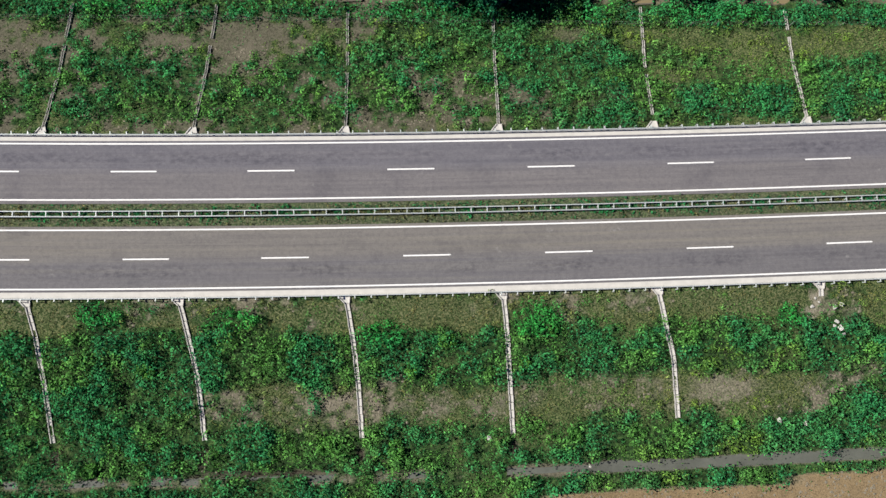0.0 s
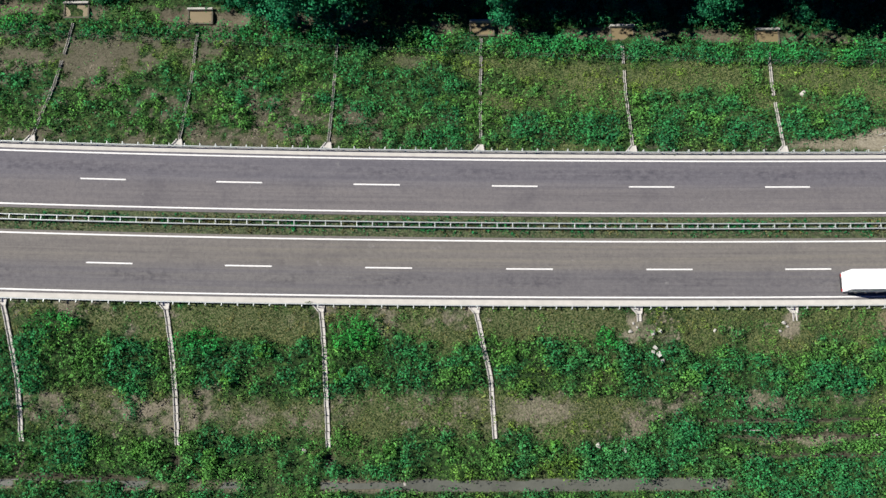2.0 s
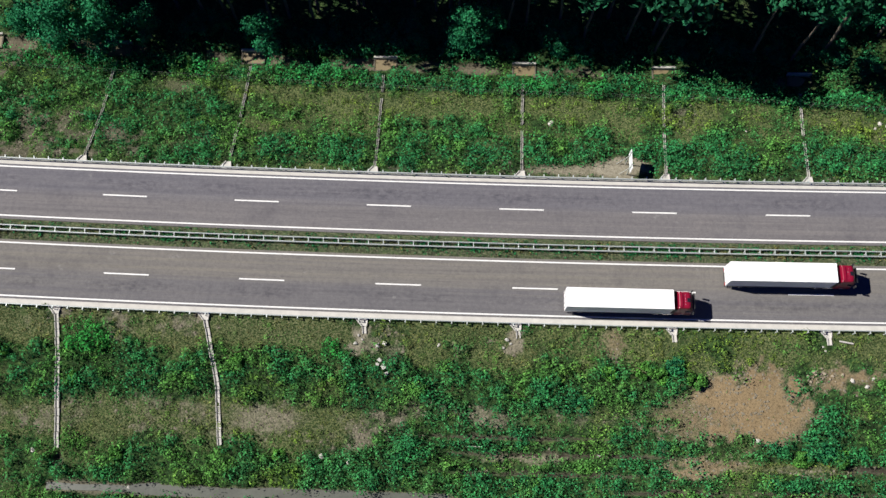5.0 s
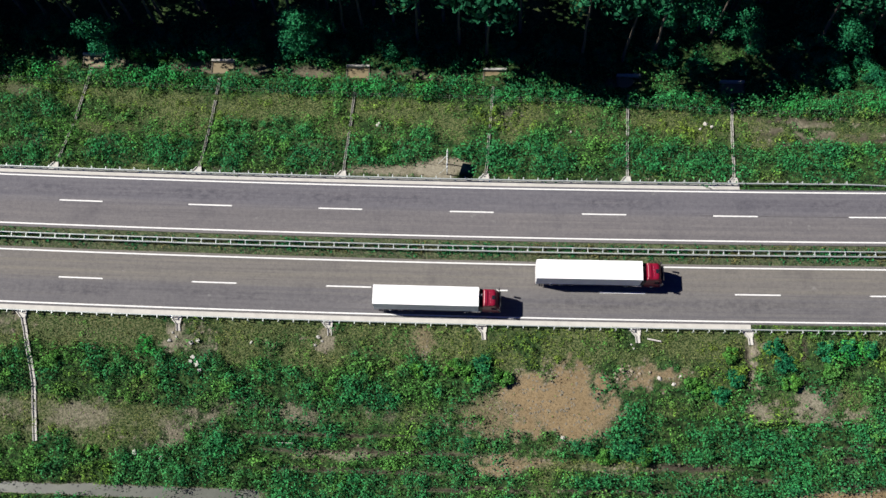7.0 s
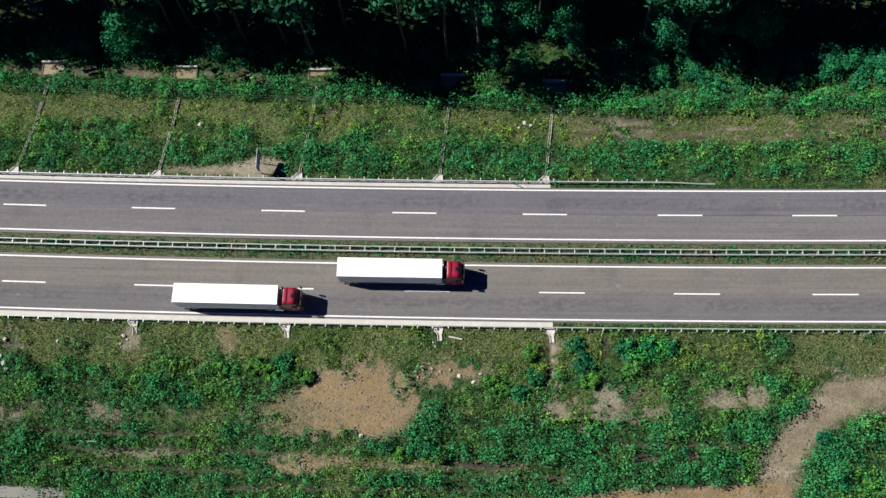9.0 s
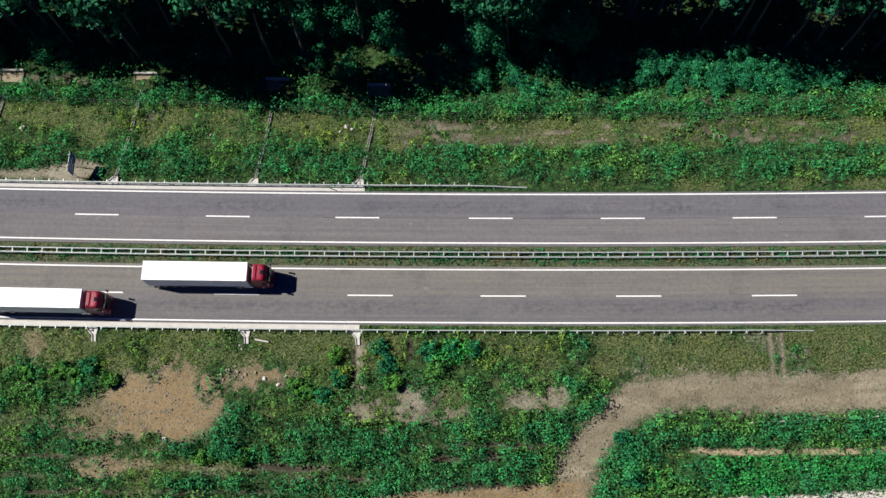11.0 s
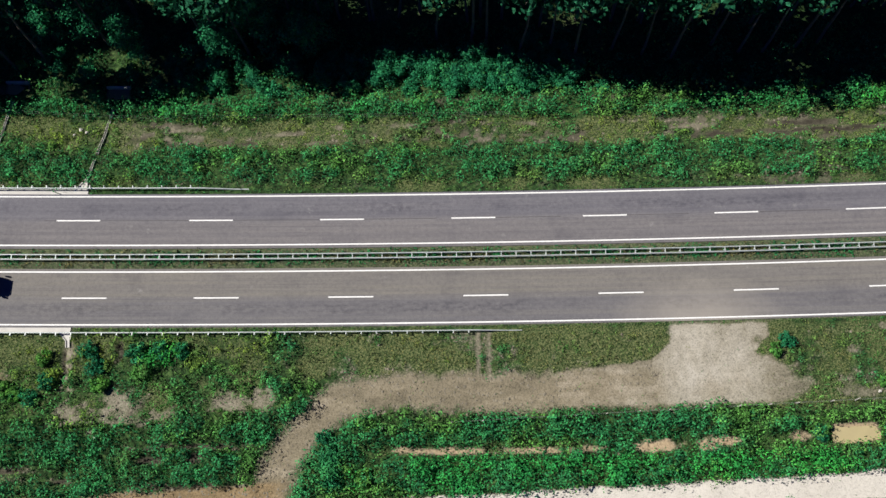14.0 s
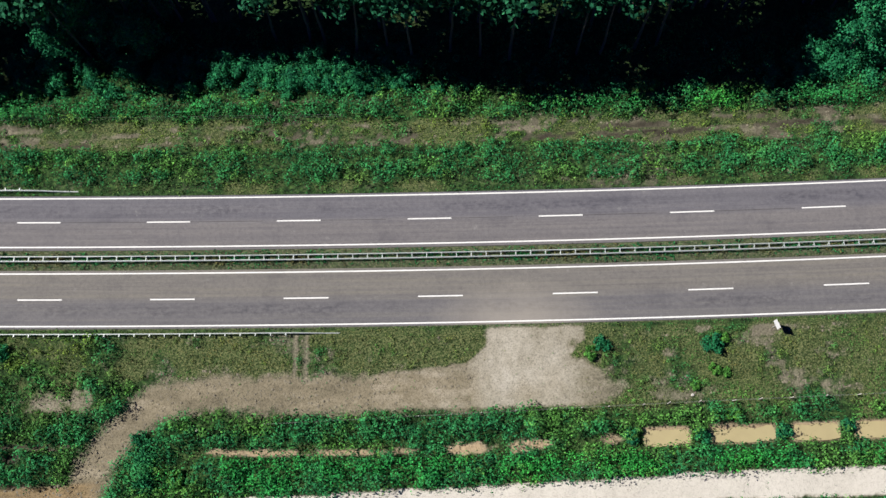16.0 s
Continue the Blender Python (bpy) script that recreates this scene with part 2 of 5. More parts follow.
    for m in (field, dirt, grey, track, apron, wheel * 0.8, gravel, sand, pools, trench, stream):
        bare = np.where(north, bare, np.maximum(bare, m))
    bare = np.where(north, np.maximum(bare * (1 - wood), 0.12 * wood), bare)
    bare = np.clip(np.where(north, np.maximum(bare, ruts), bare * np.where(gravel + pools + track + apron + field + dirt + sand > 0.5, 1, 1 - 0.9 * np.clip(hedge_s, 0, 1))), 0, 1)
    tone = np.where(north, 0.25 + 0.24 * sandy + 0.6 * (fbm(0.22 * x, d, 0.9, 43, 3) - 0.5) * belt, 0.36 + 0.1 * mid)
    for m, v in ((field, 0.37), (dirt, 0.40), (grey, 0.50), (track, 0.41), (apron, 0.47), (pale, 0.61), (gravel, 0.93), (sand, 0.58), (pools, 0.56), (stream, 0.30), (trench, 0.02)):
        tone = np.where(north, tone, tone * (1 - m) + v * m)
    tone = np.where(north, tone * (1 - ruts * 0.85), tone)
    # wood floor near black: dark litter, with the trees' shade put into its tone
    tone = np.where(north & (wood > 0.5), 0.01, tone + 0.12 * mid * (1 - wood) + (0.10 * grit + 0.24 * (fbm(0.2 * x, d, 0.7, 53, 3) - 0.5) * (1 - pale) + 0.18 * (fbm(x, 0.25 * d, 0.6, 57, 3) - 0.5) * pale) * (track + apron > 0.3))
    red = np.where(north, 0.15 * ditch, np.clip(field + dirt + 0.9 * sand + 0.9 * pools + 0.25 * track * (1 - pale), 0, 1))
    lush = np.where(north, lush_n, lush_s)
    dry = np.clip(np.where(north, dry_n, dry_s), 0, 1)
    yellow = np.where(north, np.clip(0.05 + 1.2 * wob + 0.6 * band(dn, f - 4.8, f, 1.2) + 0.9 * spot(x, d, 33, 15, 5, 2, 0.6), 0, 1), yellow_s)
    tall = 0.45 + 0.75 * lush + 0.9 * np.where(north, hedge, hedge_s) - 0.25 * dry
    tall = np.where((x > 72) & ~north & (d > -25), 0.5 * tall, tall)
    vivid_s = 0.92 * east * band(-d + 0.7 * fine, 31.1, gu - 0.2, 0.3) * step(76.6, 77.6, x) * step(-0.12, 0.02, mid)
    shape = dict(bright=np.where(north, 0.58 * hedge * step(-0.15, 0.05, mid), np.clip(bright + vivid_s, 0, 1)), ditch=np.where(north, ditch, 0), stream=np.where(north, 0, stream), pools=np.where(north, 0, pools), trench=np.where(north, 0, trench), wood=np.where(north, wood, 0), wheel=np.where(north, 0, wheel))
    return bare, lush, yellow, dry, np.clip(tone, 0, 1), tall, red, shape


def land_z(x, d):
    """Height of the bare ground."""
    x, d = np.asarray(x, float), np.asarray(d, float)
    z = base_z(x, d) + 0.22 * (fbm(x, d, 3.0, 41) - 0.5) * (step(4.9, 6.5, d) + step(15.9, 17.5, -d)) * (np.abs(d) < 60)
    s = cover(x, d)[-1]
    z = z - 0.5 * s["ditch"] * (x < 44) - 0.45 * s["stream"] - 0.25 * s["pools"] - 0.7 * s["trench"] - 0.08 * s["wheel"]
    kerb = x < GUTTER_END + 0.2
    road = (d < np.where(kerb, 4.36, 3.73)) & (d > np.where(kerb, -15.2, -14.57))
    median = band(d, -6.55, -4.05, 0.18)
    return np.where(road, -0.16 + 0.22 * median, z)


def ground_at(x, d):
    return float(land_z(np.array([x]), np.array([d]))[0])


def place(x, d, z=None, turn=0.0):
    """A pose on the land, by the distance d north of the road's line."""
    return pose(x, float(line_y(x)) + WIDER * d, ground_at(x, d) if z is None else z, 0, 0, turn)


# ---- materials ----
def material(name, rough=0.8, metal=0.0, spec=0.3):
    m = bpy.data.materials.new(name)
    m.use_nodes = True
    b = m.node_tree.nodes["Principled BSDF"]
    b.inputs["Roughness"].default_value, b.inputs["Metallic"].default_value = rough, metal
    b.inputs["Specular IOR Level"].default_value = spec
    return m, m.node_tree.nodes, m.node_tree.links, b


def ramp(nodes, links, source, stops):
    r = nodes.new("ShaderNodeValToRGB")
    e = r.color_ramp.elements
    while len(e) < len(stops):
        e.new(0.5)
    for k, (p, c) in zip(e, stops):
        k.position, k.color = p, (*c, 1)
    links.new(source, r.inputs[0])
    return r.outputs[0]


def noise_tex(nodes, links, scale, detail=6, vector=None, rough=0.6):
    n = nodes.new("ShaderNodeTexNoise")
    n.inputs["Scale"].default_value, n.inputs["Detail"].default_value, n.inputs["Roughness"].default_value = scale, detail, rough
    if vector is not None:
        links.new(vector, n.inputs["Vector"])
    return n.outputs["Fac"]


def mix(nodes, links, a, b, fac, mode="MIX"):
    m = nodes.new("ShaderNodeMix")
    m.data_type, m.blend_type = "RGBA", mode
    for i, v in ((0, fac), (6, a), (7, b)):
        if isinstance(v, (int, float)):
            m.inputs[i].default_value = v
        elif isinstance(v, tuple):
            m.inputs[i].default_value = (*v, 1)
        else:
            links.new(v, m.inputs[i])
    return m.outputs[2]


def bump(nodes, links, b, height, strength, distance):
    n = nodes.new("ShaderNodeBump")
    n.inputs["Strength"].default_value, n.inputs["Distance"].default_value = strength, distance
    links.new(height, n.inputs["Height"])
    links.new(n.outputs[0], b.inputs["Normal"])


def math_node(nodes, links, op, a, b):
    n = nodes.new("ShaderNodeMath")
    n.operation = op
    n.use_clamp = True
    for i, v in ((0, a), (1, b)):
        if isinstance(v, (int, float)):
            n.inputs[i].default_value = v
        else:
            links.new(v, n.inputs[i])
    return n.outputs[0]


def world_place(nodes):
    return nodes.new("ShaderNodeNewGeometry").outputs["Position"]


def plain(name, colour, rough=0.6, metal=0.0, vary=0.25, scale=3.0, spec=0.4, relief=0.0):
    """A surface of one colour with wear at two scales."""
    m, nodes, links, b = material(name, rough, metal, spec)
    at = nodes.new("ShaderNodeTexCoord").outputs["Object"]
    dark = tuple(c * (1 - vary) for c in colour)
    light = tuple(min(1, c * (1 + vary * 0.5)) for c in colour)
    big = ramp(nodes, links, noise_tex(nodes, links, scale, 5, at), ((0.3, dark), (0.7, light)))
    small = noise_tex(nodes, links, scale * 14, 4, at)
    links.new(mix(nodes, links, big, ramp(nodes, links, small, ((0.3, dark), (0.75, light))), 0.35), b.inputs["Base Color"])
    if relief:
        bump(nodes, links, b, small, 0.5, relief)
    return m


def ground_material():
    m, nodes, links, b = material("ground_cover", 0.95, 0, 0.1)
    at = world_place(nodes)
    tag = nodes.new("ShaderNodeAttribute")
    tag.attribute_name = "cover"
    split = nodes.new("ShaderNodeSeparateColor")
    links.new(tag.outputs["Color"], split.inputs[0])
    bare, lush, tone = split.outputs
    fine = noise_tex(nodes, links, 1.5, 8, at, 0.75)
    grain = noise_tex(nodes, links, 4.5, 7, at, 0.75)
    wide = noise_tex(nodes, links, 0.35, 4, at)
    # near-black noise spots in both grass colours stand in for shade between plants
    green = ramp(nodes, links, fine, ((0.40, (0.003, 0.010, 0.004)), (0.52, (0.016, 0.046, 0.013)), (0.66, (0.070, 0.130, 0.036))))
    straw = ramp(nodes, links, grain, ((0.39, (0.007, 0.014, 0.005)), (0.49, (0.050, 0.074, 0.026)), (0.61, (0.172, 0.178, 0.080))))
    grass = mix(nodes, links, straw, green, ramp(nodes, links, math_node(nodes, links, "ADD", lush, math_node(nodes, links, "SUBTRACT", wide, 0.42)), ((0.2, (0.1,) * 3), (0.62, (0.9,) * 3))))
    t = math_node(nodes, links, "ADD", tone, math_node(nodes, links, "MULTIPLY", math_node(nodes, links, "SUBTRACT", fine, 0.5), 0.3))
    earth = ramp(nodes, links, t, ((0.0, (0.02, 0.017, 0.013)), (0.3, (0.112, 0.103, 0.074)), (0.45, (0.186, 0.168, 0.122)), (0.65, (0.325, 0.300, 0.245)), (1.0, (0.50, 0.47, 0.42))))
    clay = mix(nodes, links, earth, (1.21, 0.98, 0.75), tag.outputs["Alpha"], "MULTIPLY")
    rough_part = ramp(nodes, links, tone, ((0.5, (0.95,) * 3), (0.95, (0.25,) * 3)))
    clods = mix(nodes, links, clay, ramp(nodes, links, grain, ((0.34, (0.38, 0.39, 0.38)), (0.46, (0.92,) * 3), (0.66, (1.28,) * 3))), rough_part, "MULTIPLY")
    edge = math_node(nodes, links, "ADD", bare, math_node(nodes, links, "MULTIPLY", math_node(nodes, links, "SUBTRACT", grain, 0.5), 2.2))
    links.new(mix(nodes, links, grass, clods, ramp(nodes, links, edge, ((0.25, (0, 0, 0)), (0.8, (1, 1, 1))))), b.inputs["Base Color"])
    bump(nodes, links, b, math_node(nodes, links, "ADD", grain, fine), 0.8, 0.12)
    return m


def asphalt_material(name, warm, cool, middle, low, high, worn):
    m, nodes, links, b = material(name, 0.9, 0, 0.25)
    uv = nodes.new("ShaderNodeUVMap")
    uv.uv_map = "along"
    split = nodes.new("ShaderNodeSeparateXYZ")
    links.new(uv.outputs[0], split.inputs[0])
    squeeze = nodes.new("ShaderNodeMapping")
    squeeze.inputs["Scale"].default_value = (0.016, 1.7, 1)
    links.new(uv.outputs[0], squeeze.inputs[0])
    streak = noise_tex(nodes, links, 1.0, 5, squeeze.outputs[0], 0.55)
    patch = noise_tex(nodes, links, 0.16, 6, uv.outputs[0], 0.6)
    grit = noise_tex(nodes, links, 9.0, 4, uv.outputs[0], 0.7)
    base = ramp(nodes, links, streak, ((0.25, tuple(c * 0.86 for c in cool)), (0.48, cool), (0.6, warm), (0.8, tuple(c * 1.06 for c in warm))))
    base = mix(nodes, links, base, ramp(nodes, links, patch, ((0.32, (0.72, 0.72, 0.76)), (0.44, (1, 1, 1)), (0.66, (1.02, 1.01, 1.0)), (0.74, (1.25, 1.22, 1.18)))), 0.6, "MULTIPLY")
    cloud = nodes.new("ShaderNodeMapping")
    cloud.inputs["Scale"].default_value = (0.16, 0.8, 1)
    links.new(uv.outputs[0], cloud.inputs[0])
    base = mix(nodes, links, base, ramp(nodes, links, noise_tex(nodes, links, 1.0, 7, cloud.outputs[0], 0.7), ((0.36, (0.90, 0.90, 0.92)), (0.5, (1.0,) * 3), (0.66, (1.06, 1.055, 1.05)))), 0.75, "MULTIPLY")
    mottle = noise_tex(nodes, links, 1.9, 6, uv.outputs[0], 0.72)
    base = mix(nodes, links, base, ramp(nodes, links, mottle, ((0.36, (0.84, 0.84, 0.86)), (0.5, (1.0,) * 3), (0.66, (1.13, 1.12, 1.11)))), 0.8, "MULTIPLY")
    lane = nodes.new("ShaderNodeMapRange")
    lane.inputs["From Min"].default_value, lane.inputs["From Max"].default_value = middle - 0.6, middle + 0.6
    links.new(split.outputs["Y"], lane.inputs["Value"])
    base = mix(nodes, links, base, ramp(nodes, links, lane.outputs[0], ((0.0, low), (1.0, high))), 1.0, "MULTIPLY")
    base = mix(nodes, links, base, ramp(nodes, links, grit, ((0.3, (0.68,) * 3), (0.7, (1.25,) * 3))), 0.75, "MULTIPLY")
    lines = nodes.new("ShaderNodeMapping")
    lines.inputs["Scale"].default_value = (0.035, 5.0, 1)
    links.new(uv.outputs[0], lines.inputs[0])
    base = mix(nodes, links, base, ramp(nodes, links, noise_tex(nodes, links, 1.0, 5, lines.outputs[0], 0.7), ((0.34, (0.84, 0.835, 0.86)), (0.46, (1.0,) * 3), (0.7, (1.05,) * 3))), 0.8, "MULTIPLY")
    # dark tyre marks and bitumen smears in the wheel tracks of one lane
    track = nodes.new("ShaderNodeMapRange")
    track.interpolation_type = "SMOOTHSTEP"
    track.inputs["From Min"].default_value, track.inputs["From Max"].default_value = 1.25, 0.25
    off = math_node(nodes, links, "ABSOLUTE", math_node(nodes, links, "SUBTRACT", split.outputs["Y"], worn), 0)
    off.node.use_clamp = off.node.inputs[0].links[0].from_node.use_clamp = False
    links.new(off, track.inputs["Value"])
    smear = nodes.new("ShaderNodeMapping")
    smear.inputs["Scale"].default_value = (0.9, 1.7, 1)
    links.new(uv.outputs[0], smear.inputs[0])
    dabs = ramp(nodes, links, noise_tex(nodes, links, 1.0, 5, smear.outputs[0], 0.75), ((0.44, (0, 0, 0)), (0.62, (1.0,) * 3)))
    spells = ramp(nodes, links, noise_tex(nodes, links, 0.07, 2, uv.outputs[0]), ((0.40, (0.12,) * 3), (0.58, (0.75,) * 3)))
    dark_marks = math_node(nodes, links, "MULTIPLY", track.outputs[0], math_node(nodes, links, "MULTIPLY", dabs, spells))
    base = mix(nodes, links, base, mix(nodes, links, base, (0.50, 0.50, 0.55), 1.0, "MULTIPLY"), dark_marks)
    stain = noise_tex(nodes, links, 0.45, 6, uv.outputs[0], 0.72)
    base = mix(nodes, links, base, (0.24, 0.235, 0.225), ramp(nodes, links, stain, ((0.63, (0, 0, 0)), (0.75, (0.7,) * 3))))
    # dust carried onto the road from the gravel entrance
    shift = nodes.new("ShaderNodeMapping")
    shift.inputs["Location"].default_value = (-122.5 / 13, 14.5 / 6.5, 0)
    shift.inputs["Scale"].default_value = (1 / 13, 1 / 6.5, 1)
    links.new(uv.outputs[0], shift.inputs[0])
    far = nodes.new("ShaderNodeVectorMath")
    far.operation = "LENGTH"
    links.new(shift.outputs[0], far.inputs[0])
    dust = ramp(nodes, links, math_node(nodes, links, "ADD", far.outputs["Value"], math_node(nodes, links, "SUBTRACT", patch, 0.5)), ((0.1, (0.6,) * 3), (1.05, (0, 0, 0))))
    links.new(mix(nodes, links, base, (0.31, 0.282, 0.238), dust), b.inputs["Base Color"])
    bump(nodes, links, b, grit, 0.3, 0.01)
    return m


def leaf_material(name, dark=None, light=None, tip=None):
    """Leaves: each one its own shade, with slow drifts over the ground; the plant's own colour where none is given."""
    m, nodes, links, b = material(name, 0.8, 0, 0.08)
    geo = nodes.new("ShaderNodeNewGeometry")
    if dark:
        one = ramp(nodes, links, geo.outputs["Random Per Island"], ((0.0, dark), (0.6, light), (1.0, tip)))
    else:
        own = nodes.new("ShaderNodeAttribute")
        own.attribute_name = "plant_colour"
        one = mix(nodes, links, own.outputs["Color"], ramp(nodes, links, geo.outputs["Random Per Island"], ((0.0, (0.84,) * 3), (0.6, (1.0,) * 3), (1.0, (1.18, 1.15, 1.15)))), 1.0, "MULTIPLY")
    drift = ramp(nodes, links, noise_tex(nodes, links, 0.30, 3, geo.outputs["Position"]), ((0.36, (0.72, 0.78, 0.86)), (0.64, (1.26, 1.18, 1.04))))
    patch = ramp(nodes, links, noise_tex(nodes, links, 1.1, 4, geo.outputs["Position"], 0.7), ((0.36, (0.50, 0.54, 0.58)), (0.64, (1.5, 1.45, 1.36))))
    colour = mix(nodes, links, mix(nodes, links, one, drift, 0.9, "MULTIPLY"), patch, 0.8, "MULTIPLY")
    # finer random mottling: puts contrast of lit leaves and shaded gaps into the colour
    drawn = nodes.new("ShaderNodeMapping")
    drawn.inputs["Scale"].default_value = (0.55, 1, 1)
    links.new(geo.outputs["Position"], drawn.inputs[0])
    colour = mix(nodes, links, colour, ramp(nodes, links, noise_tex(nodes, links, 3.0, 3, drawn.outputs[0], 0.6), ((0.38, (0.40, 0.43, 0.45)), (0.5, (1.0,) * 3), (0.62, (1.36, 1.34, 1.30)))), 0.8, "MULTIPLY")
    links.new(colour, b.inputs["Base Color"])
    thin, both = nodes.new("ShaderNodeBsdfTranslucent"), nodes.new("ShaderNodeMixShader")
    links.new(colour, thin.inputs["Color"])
    both.inputs[0].default_value = 0.12
    links.new(b.outputs[0], both.inputs[1])
    links.new(thin.outputs[0], both.inputs[2])
    links.new(both.outputs[0], nodes["Material Output"].inputs["Surface"])
    return m


M_GROUND = ground_material()
M_ASPHALT_N = asphalt_material("asphalt_north", (0.135, 0.131, 0.137), (0.123, 0.120, 0.129), 0.0, (1.06, 1.03, 0.99), (0.94, 0.94, 0.98), 1.6)
M_ASPHALT_S = asphalt_material("asphalt_south", (0.139, 0.134, 0.127), (0.129, 0.125, 0.125), -10.7, (0.93, 0.93, 0.97), (1.10, 1.07, 1.0), -12.2)
M_PAINT = plain("road_paint", (0.68, 0.68, 0.66), 0.7, 0, 0.12, 1.2)
M_CONCRETE = plain("gutter_concrete", (0.47, 0.455, 0.42), 0.9, 0, 0.2, 0.8, 0.2, 0.01)
M_CONCRETE_OLD = plain("weathered_concrete", (0.40, 0.39, 0.355), 0.92, 0, 0.3, 1.5, 0.2, 0.015)
M_CONCRETE_DAMP = plain("damp_concrete", (0.105, 0.095, 0.072), 0.85, 0, 0.4, 1.5, 0.25, 0.015)
M_STEEL = plain("galvanised_steel", (0.52, 0.56, 0.54), 0.5, 0.35, 0.15, 2.0, 0.5)
M_WIRE = plain("fence_wire", (0.30, 0.30, 0.28), 0.6, 0.5, 0.2, 2.0)
M_STONE = plain("pale_stone", (0.46, 0.44, 0.40), 0.9, 0, 0.25, 2.5, 0.2, 0.03)
M_RUBBLE = plain("tan_rubble", (0.30, 0.255, 0.19), 0.92, 0, 0.35, 2.5, 0.2, 0.03)
M_MUD_WATER = plain("muddy_water", (0.175, 0.138, 0.075), 0.5, 0, 0.15, 0.4, 0.5)
M_STREAM = plain("stream_water", (0.100, 0.105, 0.088), 0.3, 0, 0.35, 0.3, 0.5)
M_SAND_POOL = plain("clay_pool", (0.34, 0.285, 0.155), 0.6, 0, 0.12, 0.5, 0.3)
M_BARK = plain("bark", (0.13, 0.11, 0.09), 0.95, 0, 0.4, 3.0, 0.1, 0.03)
M_LEAF_DARK = leaf_material("leaf_dark", (0.012, 0.132, 0.046), (0.019, 0.172, 0.058), (0.032, 0.215, 0.074))
M_LEAF_MID = leaf_material("leaf_mid", (0.056, 0.192, 0.034), (0.076, 0.232, 0.042), (0.108, 0.272, 0.056))
M_LEAF_WEED = leaf_material("leaf_weed")
M_LEAF_DRY = leaf_material("leaf_dry", (0.106, 0.112, 0.044), (0.140, 0.140, 0.058), (0.200, 0.190, 0.092))
M_LEAF_TREE = leaf_material("leaf_tree", (0.010, 0.075, 0.037), (0.015, 0.105, 0.051), (0.026, 0.150, 0.073))
M_LEAF_BUSH = leaf_material("leaf_bush", (0.011, 0.124, 0.054), (0.018, 0.170, 0.072), (0.036, 0.228, 0.098))


# ---- building blocks ----
def mesh_from(name, bm, mat):
    me = bpy.data.meshes.new(name)
    bm.to_mesh(me)
    bm.free()
    me.materials.append(mat)
    return me


def part(name, bm, mat, parent, label=""):
    me = bm if isinstance(bm, bpy.types.Mesh) else mesh_from(name, bm, mat)
    ob = new(name, me)
    ob.parent = parent
    if label:
        ob["label"] = label
    return ob


def box(bm, x0, x1, y0, y1, z0, z1, bevel=0.0):
    r = bmesh.ops.create_cube(bm, size=1, matrix=Matrix.LocRotScale(((x0 + x1) / 2, (y0 + y1) / 2, (z0 + z1) / 2), None, (x1 - x0, y1 - y0, z1 - z0)))
    if bevel:
        edges = list({e for v in r["verts"] for e in v.link_edges})
        bmesh.ops.bevel(bm, geom=edges, offset=bevel, segments=2, affect="EDGES", profile=0.5)
    return r["verts"]


def boxed(*a, bevel=0.0):
    bm = bmesh.new()
    box(bm, *a, bevel=bevel)
    return bm


def rod(bm, a, b, r0, r1=None, sides=6):
    a, b = Vector(a), Vector(b)
    turn = (b - a).to_track_quat("Z", "Y").to_matrix().to_4x4()
    bmesh.ops.create_cone(bm, cap_ends=True, segments=sides, radius1=r0, radius2=r0 if r1 is None else r1, depth=(b - a).length, matrix=Matrix.Translation((a + b) / 2) @ turn)


def sweep(name, profile, x0, x1, mat, parent=None, pace=2.0, lift=None):
    """A closed profile of (d, z) carried along the road's line from x0 to x1."""
    n = max(2, int((x1 - x0) / pace) + 1)
    xs = np.linspace(x0, x1, n)
    slope = np.gradient(line_y(xs), xs)
    k = 1 / np.sqrt(1 + slope ** 2)
    bm = bmesh.new()
    uv = bm.loops.layers.uv.new("along")
    rows = []
    for i, x in enumerate(xs):
        dz = lift(x) if lift else 0.0
        rows.append([bm.verts.new((x - slope[i] * k[i] * d * WIDER, float(line_y(x)) + d * k[i] * WIDER, z + dz)) for d, z in profile])
    m = len(profile)
    for i in range(n - 1):
        for j in range(m):
            f = bm.faces.new((rows[i][j], rows[i][(j + 1) % m], rows[i + 1][(j + 1) % m], rows[i + 1][j]))
            for loop, (q, w) in zip(f.loops, ((i, j), (i, (j + 1) % m), (i + 1, (j + 1) % m), (i + 1, j))):
                loop[uv].uv = (xs[q], profile[w][0])
    bm.faces.new(rows[0])
    bm.faces.new(rows[-1][::-1])
    bmesh.ops.recalc_face_normals(bm, faces=bm.faces)
    return part(name, bm, mat, parent)


def slab(d0, d1, z0, z1):
    return ((d0, z0), (d1, z0), (d1, z1), (d0, z1))


